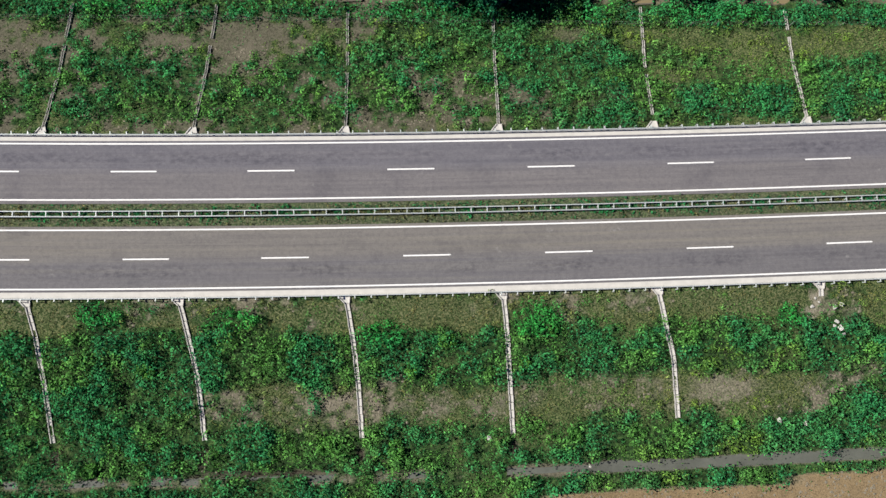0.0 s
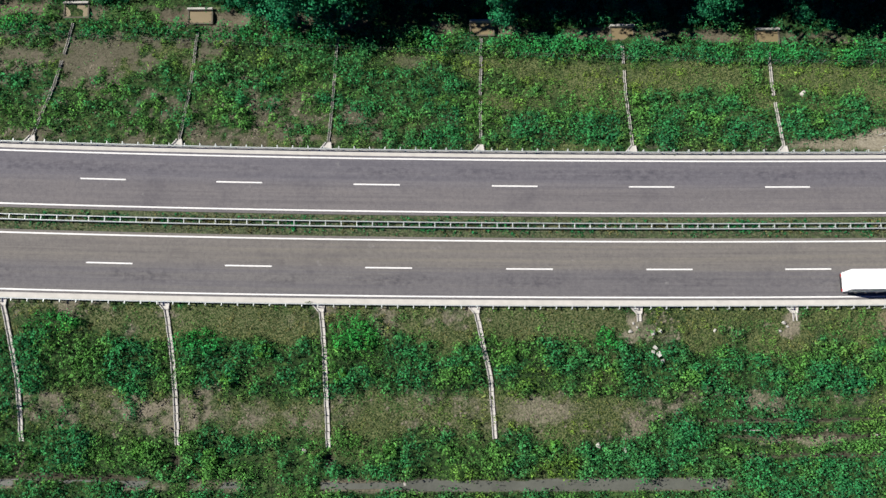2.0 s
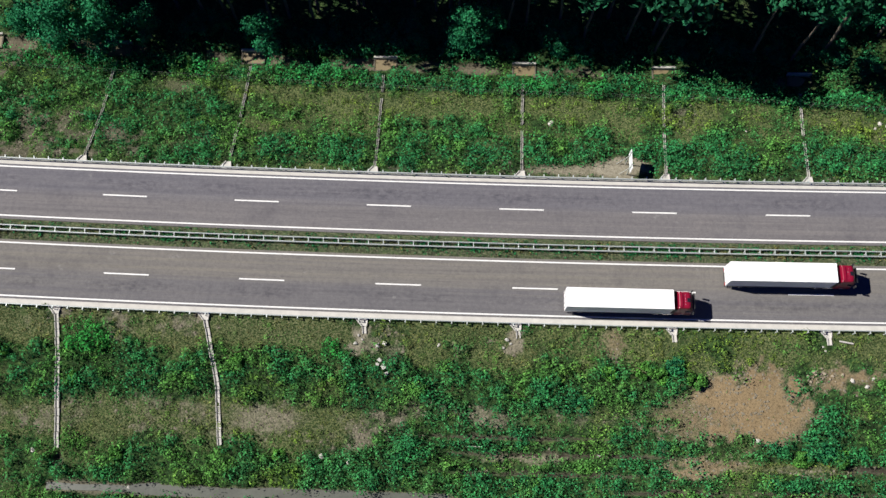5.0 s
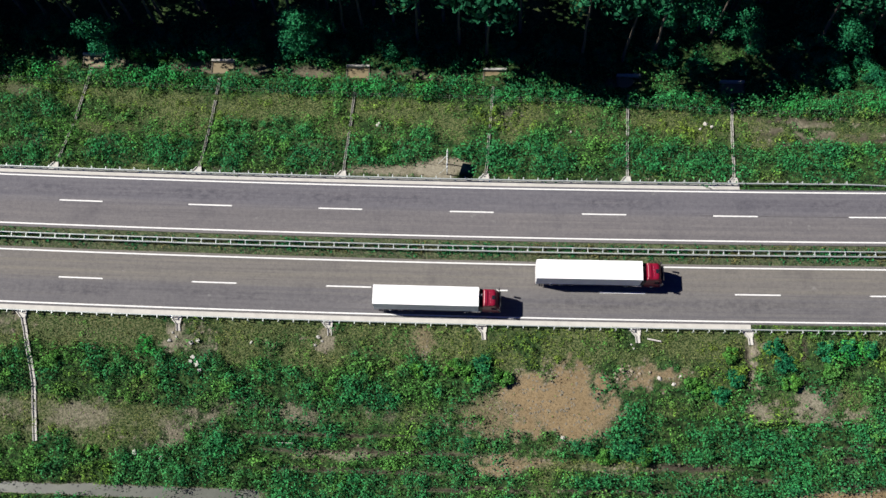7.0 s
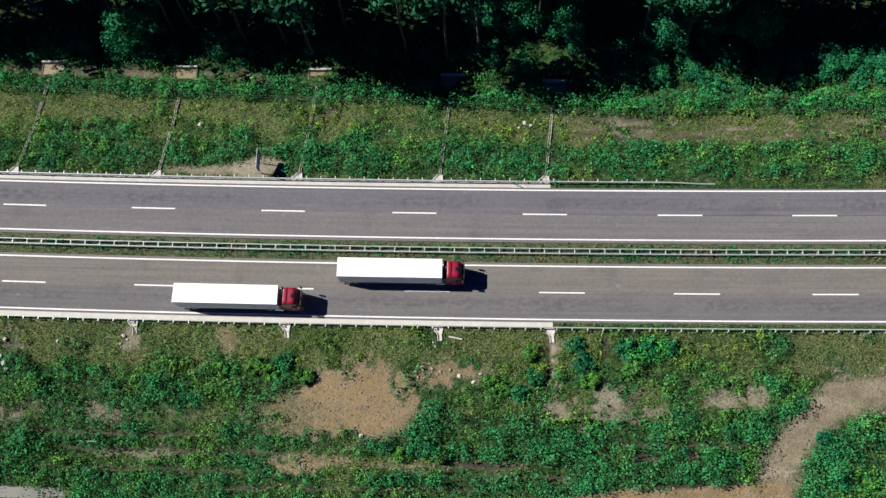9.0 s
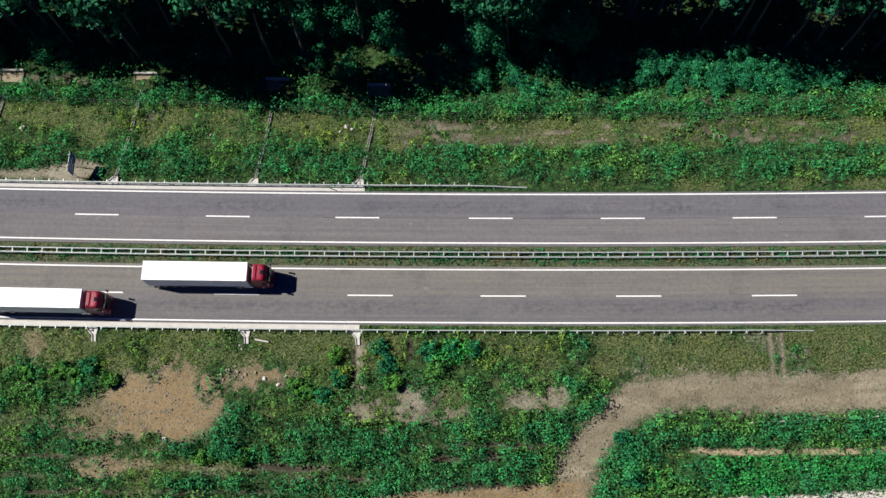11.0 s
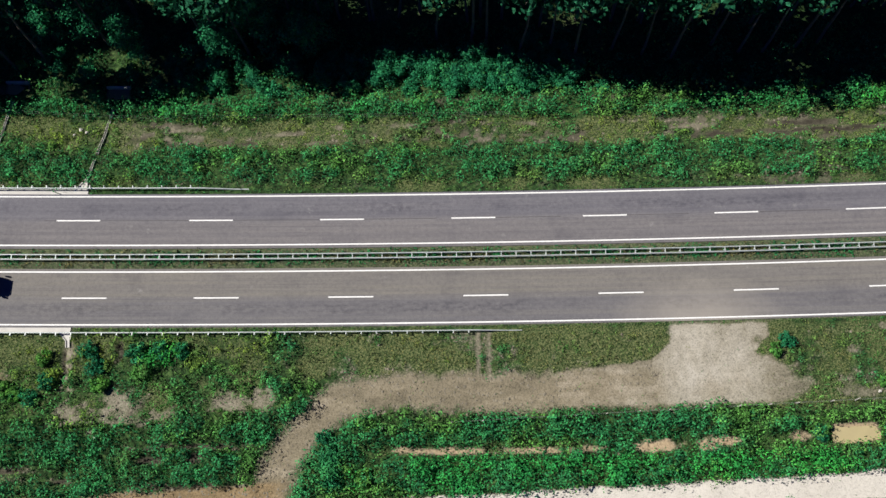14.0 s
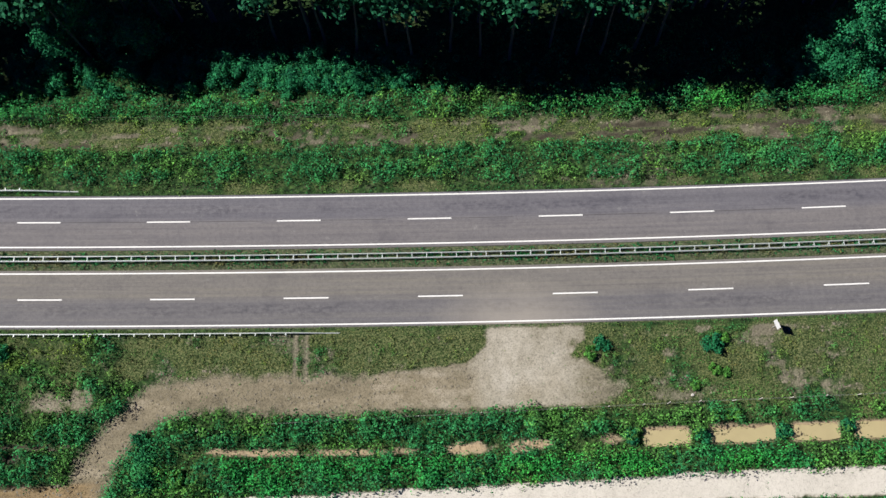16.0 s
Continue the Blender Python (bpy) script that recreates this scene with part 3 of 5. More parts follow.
# ---- ground ----
def build_ground():
    far = np.array([60, 110, 200, 400, 800, 1600, 3000.0])
    xs = np.concatenate((-150 - far[::-1], np.arange(-150, 186, 0.5), 186 + far))
    ds = np.concatenate((-47 - far[::-1], np.arange(-47, -15.5, 0.4), [-15.24, -15.18, -15.0, -14.66, -14.58, -14.55, -11, -6.9, -6.7, -6.5, -5.3, -4.1, -3.9, -3.7, 0, 3.7, 3.75, 3.85, 4.34, 4.4, 4.55], np.arange(4.9, 30, 0.4), np.arange(30, 60, 3), 60 + far))
    gx, gd = np.meshgrid(xs, ds)
    z = land_z(gx, gd)
    bare, lush, yellow, dry, tone, tall, red, shape = cover(gx, gd)
    nx, nd = len(xs), len(ds)
    co = np.stack((gx, line_y(gx) + WIDER * gd, z), -1).reshape(-1, 3)
    i = np.arange(nd - 1)[:, None] * nx + np.arange(nx - 1)
    quads = np.stack((i, i + 1, i + 1 + nx, i + nx), -1).reshape(-1, 4)
    me = bpy.data.meshes.new("ground")
    me.from_pydata(co.tolist(), [], quads.tolist())
    me.polygons.foreach_set("use_smooth", np.ones(len(quads), bool))
    tag = me.attributes.new("cover", "FLOAT_COLOR", "POINT")
    far_off = (np.abs(gd) > 62) | (gx < -200) | (gx > 240)
    bare = np.where(far_off, 0.1, bare)
    in_median = (gd < 0) & (gd > -15)
    bare = np.where(in_median, 0.35, bare)
    lush = np.where(in_median, 0.45, lush)
    tone = np.where(in_median, 0.4, tone)
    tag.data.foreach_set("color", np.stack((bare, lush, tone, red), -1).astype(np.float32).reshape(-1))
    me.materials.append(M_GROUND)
    tagged(new("ground", me), "weedy green and brown embankment land with bare earth", "ground", kind="structure")


build_ground()

# ---- carriageways, markings, gutters ----
ROAD_A, ROAD_B = -420, 460
road_n = tagged(sweep("road_north", slab(-3.95, 3.76, -0.2, 0.0), ROAD_A, ROAD_B, M_ASPHALT_N), "grey streaked asphalt carriageway with white lane lines", "road", kind="structure")
road_s = tagged(sweep("road_south", slab(-14.6, -6.72, -0.2, 0.0), ROAD_A, ROAD_B, M_ASPHALT_S), "brownish grey asphalt carriageway dusty by the gravel entrance", "road", kind="structure")
for road, lines in ((road_n, (3.41, -3.47)), (road_s, (-7.14, -14.23))):
    for d in lines:
        sweep("edge_line", slab(d - 0.09, d + 0.09, -0.01, 0.006), ROAD_A, ROAD_B, M_PAINT, road)


def dash_x(k):
    return float(np.interp(k, [-14, -7, -6, -5, -4, 20], [-241, -124.0, -107.2, -89.75, -72, 360]))


for road, d, shifts in ((road_n, 0.0, ((1, 2, 3), (0.0, -0.25, 0.0))), (road_s, -10.68, ((-3, -1, 1, 2, 3, 7), (1.75, 1.85, 2.1, 1.85, 1.5, 1.3)))):
    for k in range(-12, 17):
        first = float(np.interp(k, *shifts))
        sweep("lane_dash", slab(d - 0.085, d + 0.085, -0.01, 0.006), dash_x(k) + first, dash_x(k + 1 / 3) + first, M_PAINT, road)
M_TAR = plain("joint_tar", (0.045, 0.043, 0.042), 0.8, 0, 0.3, 1.0)
for a, b in ((34, 72), (74.5, 88), (90.5, 105), (111, 122.5), (129, 142), (147.5, 161)):
    sweep("joint", slab(-0.035, 0.02, -0.01, 0.003), a, b, M_TAR, road_n)
gutter_n = ((3.76, -0.2), (4.44, -0.2), (4.44, 0.07), (4.33, 0.07), (4.25, 0.03), (3.82, 0.012), (3.76, 0.012))
gutter_s = tuple((-10.84 - d, z) for d, z in gutter_n)
tagged(sweep("gutter_north", gutter_n, ROAD_A, GUTTER_END, M_CONCRETE), "pale concrete roadside gutter", "gutter", kind="structure")
tagged(sweep("gutter_south", gutter_s, ROAD_A, GUTTER_END, M_CONCRETE), "pale concrete roadside gutter", "gutter", kind="structure")


# ---- guard rails ----
def w_beam(d, side):
    """W-shaped rail whose ribs point to the traffic on the given side."""
    face = ((0.0, 0.44), (0.09, 0.50), (0.09, 0.56), (0.02, 0.60), (0.09, 0.64), (0.09, 0.70), (0.0, 0.76))
    return tuple((d + side * a, z) for a, z in face) + tuple((d + side * (a - 0.03), z) for a, z in face[::-1])


def post_mesh(name, d_in, d_out):
    bm = bmesh.new()
    box(bm, -0.05, 0.05, d_out - 0.05, d_out + 0.05, -0.5, 0.80, 0.008)
    lo, hi = sorted((d_in, d_out))
    box(bm, -0.06, 0.06, lo, hi, 0.62, 0.74, 0.008)
    return mesh_from(name, bm, M_STEEL)


def guard_rail(name, rails, x0, x1, post, gap, label, dip0=False, dip1=False, offset=0.0):
    thing = tagged(new(name), label, "guard rail")

    def lift(x):
        v = 0.0
        if dip1:
            v -= 0.62 * float(step(x1 - 7.5, x1 - 0.5, x))
        return v
    for d, side in rails:
        sweep("rail", w_beam(d, side), x0, x1, M_STEEL, thing, 2.0, lift)
    x = x0 + offset
    while x < x1 - (6.0 if dip1 else 0):
        ob = part("post", post, M_STEEL, thing)
        ob.matrix_local = pose(x, float(line_y(x)), 0, 0, 0, math.degrees(math.atan(float(line_y(x + 1) - line_y(x))))) @ Matrix.Diagonal((1, WIDER, 1, 1))
        x += gap
    return thing


RAIL_A, RAIL_B = -190, 215
guard_rail("guard_rail", ((4.42, -1),), RAIL_A, 62, post_mesh("post", 4.44, 4.72), 2.0, "galvanised steel guard rail ending in the verge", dip1=True)
guard_rail("guard_rail", ((-15.42, 1),), RAIL_A, 99, post_mesh("post", -15.44, -15.72), 2.0, "galvanised steel guard rail ending before the gravel entrance", dip1=True)


def median_post():
    bm = bmesh.new()
    box(bm, -0.05, 0.05, -5.32, -5.22, -0.4, 0.72, 0.008)
    box(bm, -0.045, 0.045, -5.55, -4.99, 0.64, 0.74, 0.008)
    return mesh_from("post", bm, M_STEEL)


guard_rail("guard_rail", ((-4.97, 1), (-5.57, -1)), RAIL_A, RAIL_B, median_post(), 2.0, "double-sided galvanised guard rail with spacers along the median", offset=0.6)


# ---- drains down the slopes, catch basins ----
def trough_mesh(length):
    bm = bmesh.new()
    prof = ((-0.29, 0.0), (-0.29, 0.2), (-0.2, 0.2), (-0.15, 0.05), (0.15, 0.05), (0.2, 0.2), (0.29, 0.2), (0.29, 0.0))
    a = [bm.verts.new((x, 0.015, z)) for x, z in prof]
    b = [bm.verts.new((x, length - 0.03, z - 0.015)) for x, z in prof]
    for i in range(8):
        bm.faces.new((a[i], a[(i + 1) % 8], b[(i + 1) % 8], b[i]))
    bm.faces.new(a[::-1])
    bm.faces.new(b)
    bmesh.ops.recalc_face_normals(bm, faces=bm.faces)
    return mesh_from("trough", bm, M_CONCRETE)


TROUGH = trough_mesh(1.0)
TROUGH_OLD = TROUGH.copy()
TROUGH_OLD.materials[0] = M_CONCRETE_OLD
TROUGH_OLD.transform(Matrix.Diagonal((0.56, 1, 1.4, 1)))


def inlet_mesh(out):
    """Flared concrete inlet between gutter and trough; out is +1 to the north, -1 to the south."""
    bm = bmesh.new()
    for z0, z1, w0, w1, inner in ((-0.25, 0.02, 1.25, 0.3, 0),):
        pts = [(-w0, 0.0), (0.45, 0.0), (w1, out * 1.1), (-w1, out * 1.1)]
        low = [bm.verts.new((x, y, z0)) for x, y in pts]
        top = [bm.verts.new((x, y, z1 - 0.05 * abs(y))) for x, y in pts]
        for i in range(4):
            bm.faces.new((low[i], low[(i + 1) % 4], top[(i + 1) % 4], top[i]))
        bm.faces.new(top)
        bm.faces.new(low[::-1])
    for (xa, ya), (xb, yb) in (((-1.25, 0.0), (-0.3, out * 1.1)), ((0.45, 0.0), (0.3, out * 1.1))):
        run = Vector((xb - xa, yb - ya, -0.05))
        t = Matrix.Translation((xa + run.x / 2, ya + run.y / 2, 0.04)) @ run.to_track_quat("X", "Z").to_matrix().to_4x4()
        bmesh.ops.create_cube(bm, size=1, matrix=t @ Matrix.Diagonal((run.length, 0.12, 0.2, 1)))
    bmesh.ops.recalc_face_normals(bm, faces=bm.faces)
    return mesh_from("inlet", bm, M_CONCRETE)


INLET_N, INLET_S = inlet_mesh(1), inlet_mesh(-1)
DRAINS, INLETS = [], []


def drain(points, mesh, inlet, label, gaps=0.0):
    """A run of trough pieces through the points (x, d), down the slope from the gutter's inlet."""
    thing = tagged(new("drain_channel"), label, "drain", group="slope drains")
    x0, d0 = points[0]
    rnd = random.Random(int(x0 * 10) + 7)
    side = 1 if points[-1][1] > d0 else -1
    part("inlet", inlet, M_CONCRETE, thing).matrix_local = pose(x0, float(line_y(x0)) + WIDER * (4.40 if side > 0 else -15.22), 0.0)
    INLETS.append((x0, d0))
    way = [Vector((x, float(line_y(x)) + WIDER * d, 0)) for x, d in points]
    reach = np.concatenate(([0], np.cumsum([(b - a).length for a, b in zip(way, way[1:])])))
    for i in range(int(reach[-1])):
        if rnd.random() < gaps:
            continue
        p, q = (Vector((float(np.interp(k, reach, [w.x for w in way])), float(np.interp(k, reach, [w.y for w in way])), 0)) for k in (i, i + 1))
        p.z = float(base_z(p.x, (p.y - line_y(p.x)) / WIDER)) - 0.02
        q.z = float(base_z(q.x, (q.y - line_y(q.x)) / WIDER)) - 0.02
        ahead = q - p
        right = ahead.cross(Vector((0, 0, 1))).normalized()
        up = right.cross(ahead).normalized()
        m = Matrix((right, ahead.normalized(), up)).transposed().to_4x4()
        m.translation = p
        part("trough", mesh, M_CONCRETE, thing).matrix_local = m @ pose(rnd.uniform(-0.03, 0.03), 0, rnd.uniform(-0.02, 0.03), 0, rnd.uniform(-2, 2), rnd.uniform(-1.5, 1.5))
    DRAINS.extend((*a, *b) for a, b in zip(points, points[1:]))
    return thing


LONG_DRAINS = (
    ((-134.4, -16.25), (-133.8, -20.1), (-133.4, -26.2), (-133.2, -33.2)),
    ((-116.0, -16.25), (-115.4, -20.1), (-114.7, -25.0), (-114.5, -33.2)),
    ((-95.7, -16.25), (-95.2, -21.0), (-94.9, -27.5), (-94.9, -33.0)),
    ((-76.2, -16.25), (-75.9, -20.7), (-75.8, -27.6), (-75.7, -32.9)),
    ((-56.5, -16.25), (-55.6, -20.5), (-54.8, -24.3), (-54.3, -31.9)))
for points in LONG_DRAINS:
    drain(points, TROUGH, INLET_S, "pale concrete trough drain running down the grass slope")
for x0 in (-35.7, -15.6, 4.7, 24.8, 39.4):
    drain(((x0, -16.25), (x0 + 0.1, -18.0 if x0 < 39 else -17.7)), TROUGH, INLET_S, "short concrete drain outlet below the guard rail")
NORTH_DRAINS = ((-132.2, -129.8), (-113.7, -111.0), (-94.7, -93.8), (-75.3, -74.4), (-55.3, -54.4), (-35.1, -34.7), (-14.9, -14.3), (4.9, 6.0), (24.4, 25.6), (39.0, 40.6))
for x0, x1 in NORTH_DRAINS:
    drain(((x0, 5.4), (x1, float(fence_d(x1)) + 2.6)), TROUGH_OLD, INLET_N, "weathered concrete trough drain half hidden by weeds", gaps=0.04)


def basin(x, d, label):
    thing = tagged(new("catch_basin"), label, "basin", group="catch basins")
    z = float(base_z(x, d))
    thing.matrix_world = place(x, d, z)
    w, h = 1.75, 1.15
    part("wall", boxed(-w, w, -h, -h + 0.22, -0.9, 0.04, bevel=0.02), M_CONCRETE_DAMP, thing)
    part("wall", boxed(-w, w, h - 0.3, h, -0.9, 0.5, bevel=0.02), M_CONCRETE_OLD, thing)
    part("wall", boxed(-w, -w + 0.2, -h + 0.22, h - 0.3, -0.9, 0.06, bevel=0.02), M_CONCRETE_DAMP, thing)
    part("wall", boxed(w - 0.2, w, -h + 0.22, h - 0.3, -0.9, 0.06, bevel=0.02), M_CONCRETE_DAMP, thing)
    part("water", boxed(-w + 0.2, w - 0.2, -h + 0.22, h - 0.3, -0.9, -0.04), M_MUD_WATER, thing, "still brown muddy water")
    return thing


for x0, x1 in NORTH_DRAINS:
    basin(x1 + 0.2, float(fence_d(x1)) + 4.1, "concrete catch basin holding brown muddy water")


# ---- standing and running water ----
def water_sheet(name, x0, x1, d_mid, half, z, mat, label):
    rnd = random.Random(int(x0))
    bm = bmesh.new()
    xs = np.linspace(x0, x1, int(x1 - x0) + 1)
    rows = []
    for x in xs:
        dm = d_mid(x)
        taper = min(1.0, 0.72 + 0.4 * min(x - x0, x1 - x)) * (1 if x > -66 else 0.5)
        wob = 0.25 * (float(fbm(np.array(x), np.array(0.0), 3, 77)) - 0.5)
        y = float(line_y(x))
        rows.append([bm.verts.new((x, y + WIDER * dm + s * half * taper * (0.72 + 0.5 * float(fbm(np.array(x), np.array(5.0 * s), 1.6, 77, 3))) + wob, zz)) for s, zz in ((-1, z(x)), (1, z(x)), (1, z(x) - 0.3), (-1, z(x) - 0.3))])
    for a, b in zip(rows, rows[1:]):
        for j in range(4):
            bm.faces.new((a[j], a[(j + 1) % 4], b[(j + 1) % 4], b[j]))
    bm.faces.new(rows[0])
    bm.faces.new(rows[-1])
    bmesh.ops.recalc_face_normals(bm, faces=bm.faces)
    return tagged(part(name, bm, mat, None), label, "water", kind="structure")


water_sheet("water_stream", -220, -23, lambda x: -(37.2 + 0.005 * (-30 - x)), 0.85, lambda x: float(base_z(x, -37.2)) - 0.25, M_STREAM, "shallow murky stream along the foot of the slope")
for a, b in ((138.9, 145.2), (147.2, 156.0), (157.8, 164.4), (165.8, 184)):
    water_sheet("water_pool", a, b, lambda x: -29.1, 1.25, lambda x: float(base_z(x, -29.1)) - 0.13, M_SAND_POOL, "clay-coloured muddy pool in the ditch")


# ---- signs ----
M_SIGN_BACK = plain("sign_back", (0.74, 0.75, 0.76), 0.45, 0.2, 0.08, 1.0)
M_SIGN_BLUE = plain("sign_blue", (0.02, 0.05, 0.32), 0.5, 0, 0.1, 1.0)
M_WHITE = plain("white_paint", (0.8, 0.8, 0.8), 0.5, 0, 0.06, 1.5)


def road_sign():
    thing = tagged(new("road_sign"), "large blue road sign on two steel posts, grey behind", "sign")
    thing.matrix_world = place(-0.5, 6.25, float(base_z(-0.5, 6.25)))
    for y in (-0.85, 0.85):
        bm = bmesh.new()
        rod(bm, (0, y, -0.5), (0, y, 4.0), 0.06, sides=10)
        part("post", bm, M_STEEL, thing)
        bm = bmesh.new()
        rod(bm, (-1.3, y, -0.4), (-0.05, y, 2.6), 0.035, sides=8)
        part("brace", bm, M_STEEL, thing)
    panel = part("panel", boxed(0.07, 0.11, -1.4, 1.4, 1.85, 3.9, bevel=0.01), M_SIGN_BACK, thing, "grey sheet metal sign back")
    part("face", boxed(0.112, 0.118, -1.37, 1.37, 1.88, 3.87), M_SIGN_BLUE, panel, "blue sign face")
    for y0, y1, z0, z1 in ((-1.1, 0.6, 3.35, 3.55), (-1.1, 0.9, 2.85, 3.05), (-1.1, 0.2, 2.35, 2.55)):
        part("bar", boxed(0.119, 0.122, y0, y1, z0, z1), M_WHITE, panel, "white bar of lettering")
    for z in (2.2, 3.5):
        part("rail", boxed(0.0, 0.07, -1.3, 1.3, z, z + 0.07), M_STEEL, panel)


road_sign()


def small_sign():
    thing = tagged(new("marker_sign"), "small white board on a short post by the road", "sign")
    thing.matrix_world = place(156.4, -16.0, None, 20)
    bm = bmesh.new()
    rod(bm, (0.05, 0, -0.4), (0.05, 0, 2.5), 0.04, sides=8)
    part("post", bm, M_STEEL, thing)
    part("board", boxed(-0.03, 0.01, -0.6, 0.6, 1.3, 2.55, bevel=0.008), M_SIGN_BACK, thing)


small_sign()


# ---- fences ----
def wire_fence(name, line, posts, height, mat, thick, label, wires):
    thing = tagged(new(name), label, "fence")
    bm = bmesh.new()
    rod(bm, (0, 0, -0.4), (0, 0, height), thick, thick * 0.85, 8)
    rod(bm, (0, 0, height), (0, 0, height + 0.04), thick * 0.85, thick * 0.3, 8)
    me = mesh_from("post", bm, mat)
    tops = []
    rnd = random.Random(5)
    for x in posts:
        ob = part("post", me, mat, thing)
        p = place(x, float(line(x)))
        ob.matrix_local = p @ pose(0, 0, 0, rnd.uniform(-4, 4), rnd.uniform(-4, 4), 0)
        tops.append(p.translation.copy())
    for h in wires:
        bm = bmesh.new()
        for a, b in zip(tops, tops[1:]):
            up = Vector((0, 0, height * h))
            mid = (a + b) / 2 + up - Vector((0, 0, 0.03))
            rod(bm, a + up, mid, 0.008, sides=4)
            rod(bm, mid, b + up, 0.008, sides=4)
        part("wire", bm, M_WIRE, thing)


wire_fence("wire_fence", lambda x: fence_d(x) - 0.05, np.arange(-150, 100, 3.4), 1.5, M_WIRE, 0.04, "thin grey wire fence below the embankment", (0.5, 0.95))
wire_fence("wire_fence", lambda x: np.interp(x, [90, 110, 134, 147, 170], [-26.9, -26.1, -25.4, -25.1, -24.9]), [90, 94, 98.4, 103, 106, 110, 114.2, 118, 122.5, 127, 131, 134.5, 139, 142.2, 146.3, 150.6, 154, 158, 162.4, 166.6, 171, 175, 179], 1.4, M_STONE, 0.075, "wire fence on pale concrete posts along the ditch", (0.3, 0.62, 0.95))


# ---- stones and broken concrete ----
def stone(x, d, r, seed, flat=0.6, name="stone", label="pale stone lying in the weeds", mat=None):
    rnd = random.Random(seed)
    bm = bmesh.new()
    bmesh.ops.create_icosphere(bm, subdivisions=2, radius=1)
    for v in bm.verts:
        v.co *= 0.8 + 0.4 * noise.noise(v.co * 1.3 + Vector((seed, 0, 0)))
        v.co = Vector((v.co.x * r * rnd.uniform(0.97, 1.03), v.co.y * r * 0.8, v.co.z * r * flat))
    ob = tagged(part(name, bm, mat or M_STONE, None), label, "stone")
    ob.matrix_world = place(x, d, None, rnd.uniform(0, 360)) @ pose(0, 0, r * flat * 0.4)


def broken_slab(x, d, w, l, tilt, turn):
    bm = bmesh.new()
    box(bm, -w / 2, w / 2, -l / 2, l / 2, 0, 0.12, 0.02)
    for v in bm.verts:
        v.co += Vector((noise.noise(v.co * 2), noise.noise(v.co * 2 + Vector((5, 0, 0))), 0)) * 0.12
    ob = tagged(part("broken_slab", bm, M_CONCRETE, None), "broken pale concrete slab dumped on the slope", "rubble", group="dumped rubble")
    ob.matrix_world = place(x, d, None, turn) @ pose(0, 0, 0.12, tilt, tilt * 0.6, 0) @ Matrix.Scale(0.66, 4)


for a in ((-33.9, -18.6, 0.8, 0.7, 10, 20), (-33.0, -18.3, 0.7, 0.9, -14, 65), (-33.6, -20.4, 0.9, 0.6, 18, 140), (-33.1, -21.2, 0.8, 1.0, -10, 35), (-33.9, -20.9, 0.5, 0.6, 8, 80), (-32.7, -22.0, 0.7, 0.6, 15, 10)):
    broken_slab(*a)
for i, (x, d, r) in enumerate(((15.0, -29.2, 0.42), (-10.5, 13.5, 0.55), (27.5, -21.6, 0.4), (29.3, -22.3, 0.35), (30.2, -21.3, 0.3), (44.0, -28.5, 0.3), (-41.0, -32.4, 0.45), (-37.5, -33.0, 0.4), (-78.8, -33.2, 0.4), (-66.0, -37.2, 0.35), (-5.0, -31.2, 0.3), (36.3, 14.4, 0.45), (37.2, 14.0, 0.35), (35.5, 13.6, 0.3), (-25.9, -18.3, 0.3), (81.0, -27.5, 0.3), (145.5, -24.2, 0.3), (17.0, 12.7, 0.25))):
    stone(x, d, r, i)
rnd = random.Random(314)
for i in range(22):
    stone(23.6 + rnd.gauss(0, 1.4), -21.5 + rnd.gauss(0, 0.8), rnd.uniform(0.14, 0.34), 40 + i, 0.7, "stone", "tan stone in a heap of rubble by bare earth", M_RUBBLE)
for i, x in enumerate((-36.4, -35.9, -36.8, -17.0, -16.5, -17.4, 24.0, 24.3)):
    stone(x, -17.4 - 0.5 * (i % 3), rnd.uniform(0.18, 0.36), 70 + i, 0.7, "stone", "grey lump of washed-out concrete below a drain", M_CONCRETE_OLD)


def lying_board(x0, d0, x1, d1, name, label, category, width, mat):
    """A board or pole lying on the weeds from one point to the other."""
    a, b = place(x0, d0).translation, place(x1, d1).translation
    run = b - a
    bm = bmesh.new()
    if width > 0.15:
        box(bm, 0, run.length, -width / 2, width / 2, 0, 0.05, 0.01)
    else:
        rod(bm, (0, 0, 0.05), (run.length, 0, 0.05), width / 2, width / 2.4, 10)
    ob = tagged(part(name, bm, mat, None), label, category)
    ob.matrix_world = Matrix.Translation(a + Vector((0, 0, 0.42))) @ run.to_track_quat("X", "Z").to_matrix().to_4x4()


lying_board(26.0, -16.7, 27.8, -17.0, "plank", "pale weathered plank lying on the weeds", "plank", 0.2, M_STONE)
lying_board(-22.2, -30.6, -20.0, -30.6, "pole", "thin pale pole lying in the weeds", "pole", 0.1, M_STONE)
# ---- trucks ----
M_TRAILER = plain("trailer_white", (0.80, 0.80, 0.80), 0.45, 0, 0.05, 0.6)
M_TRAILER_SIDE = plain("trailer_side", (0.78, 0.79, 0.80), 0.5, 0, 0.12, 0.7)
M_RED = plain("cab_red", (0.205, 0.003, 0.022), 0.4, 0, 0.12, 1.5, 0.45)
M_BLACK = plain("black_plastic", (0.02, 0.02, 0.022), 0.6, 0, 0.2, 4.0)
M_TYRE = plain("tyre_rubber", (0.022, 0.022, 0.022), 0.9, 0, 0.25, 6.0, 0.2)
M_CHROME = plain("bright_metal", (0.7, 0.7, 0.7), 0.25, 0.9, 0.1, 4.0)
M_GLASS = plain("dark_glass", (0.012, 0.014, 0.018), 0.06, 0, 0.05, 2.0, 0.8)
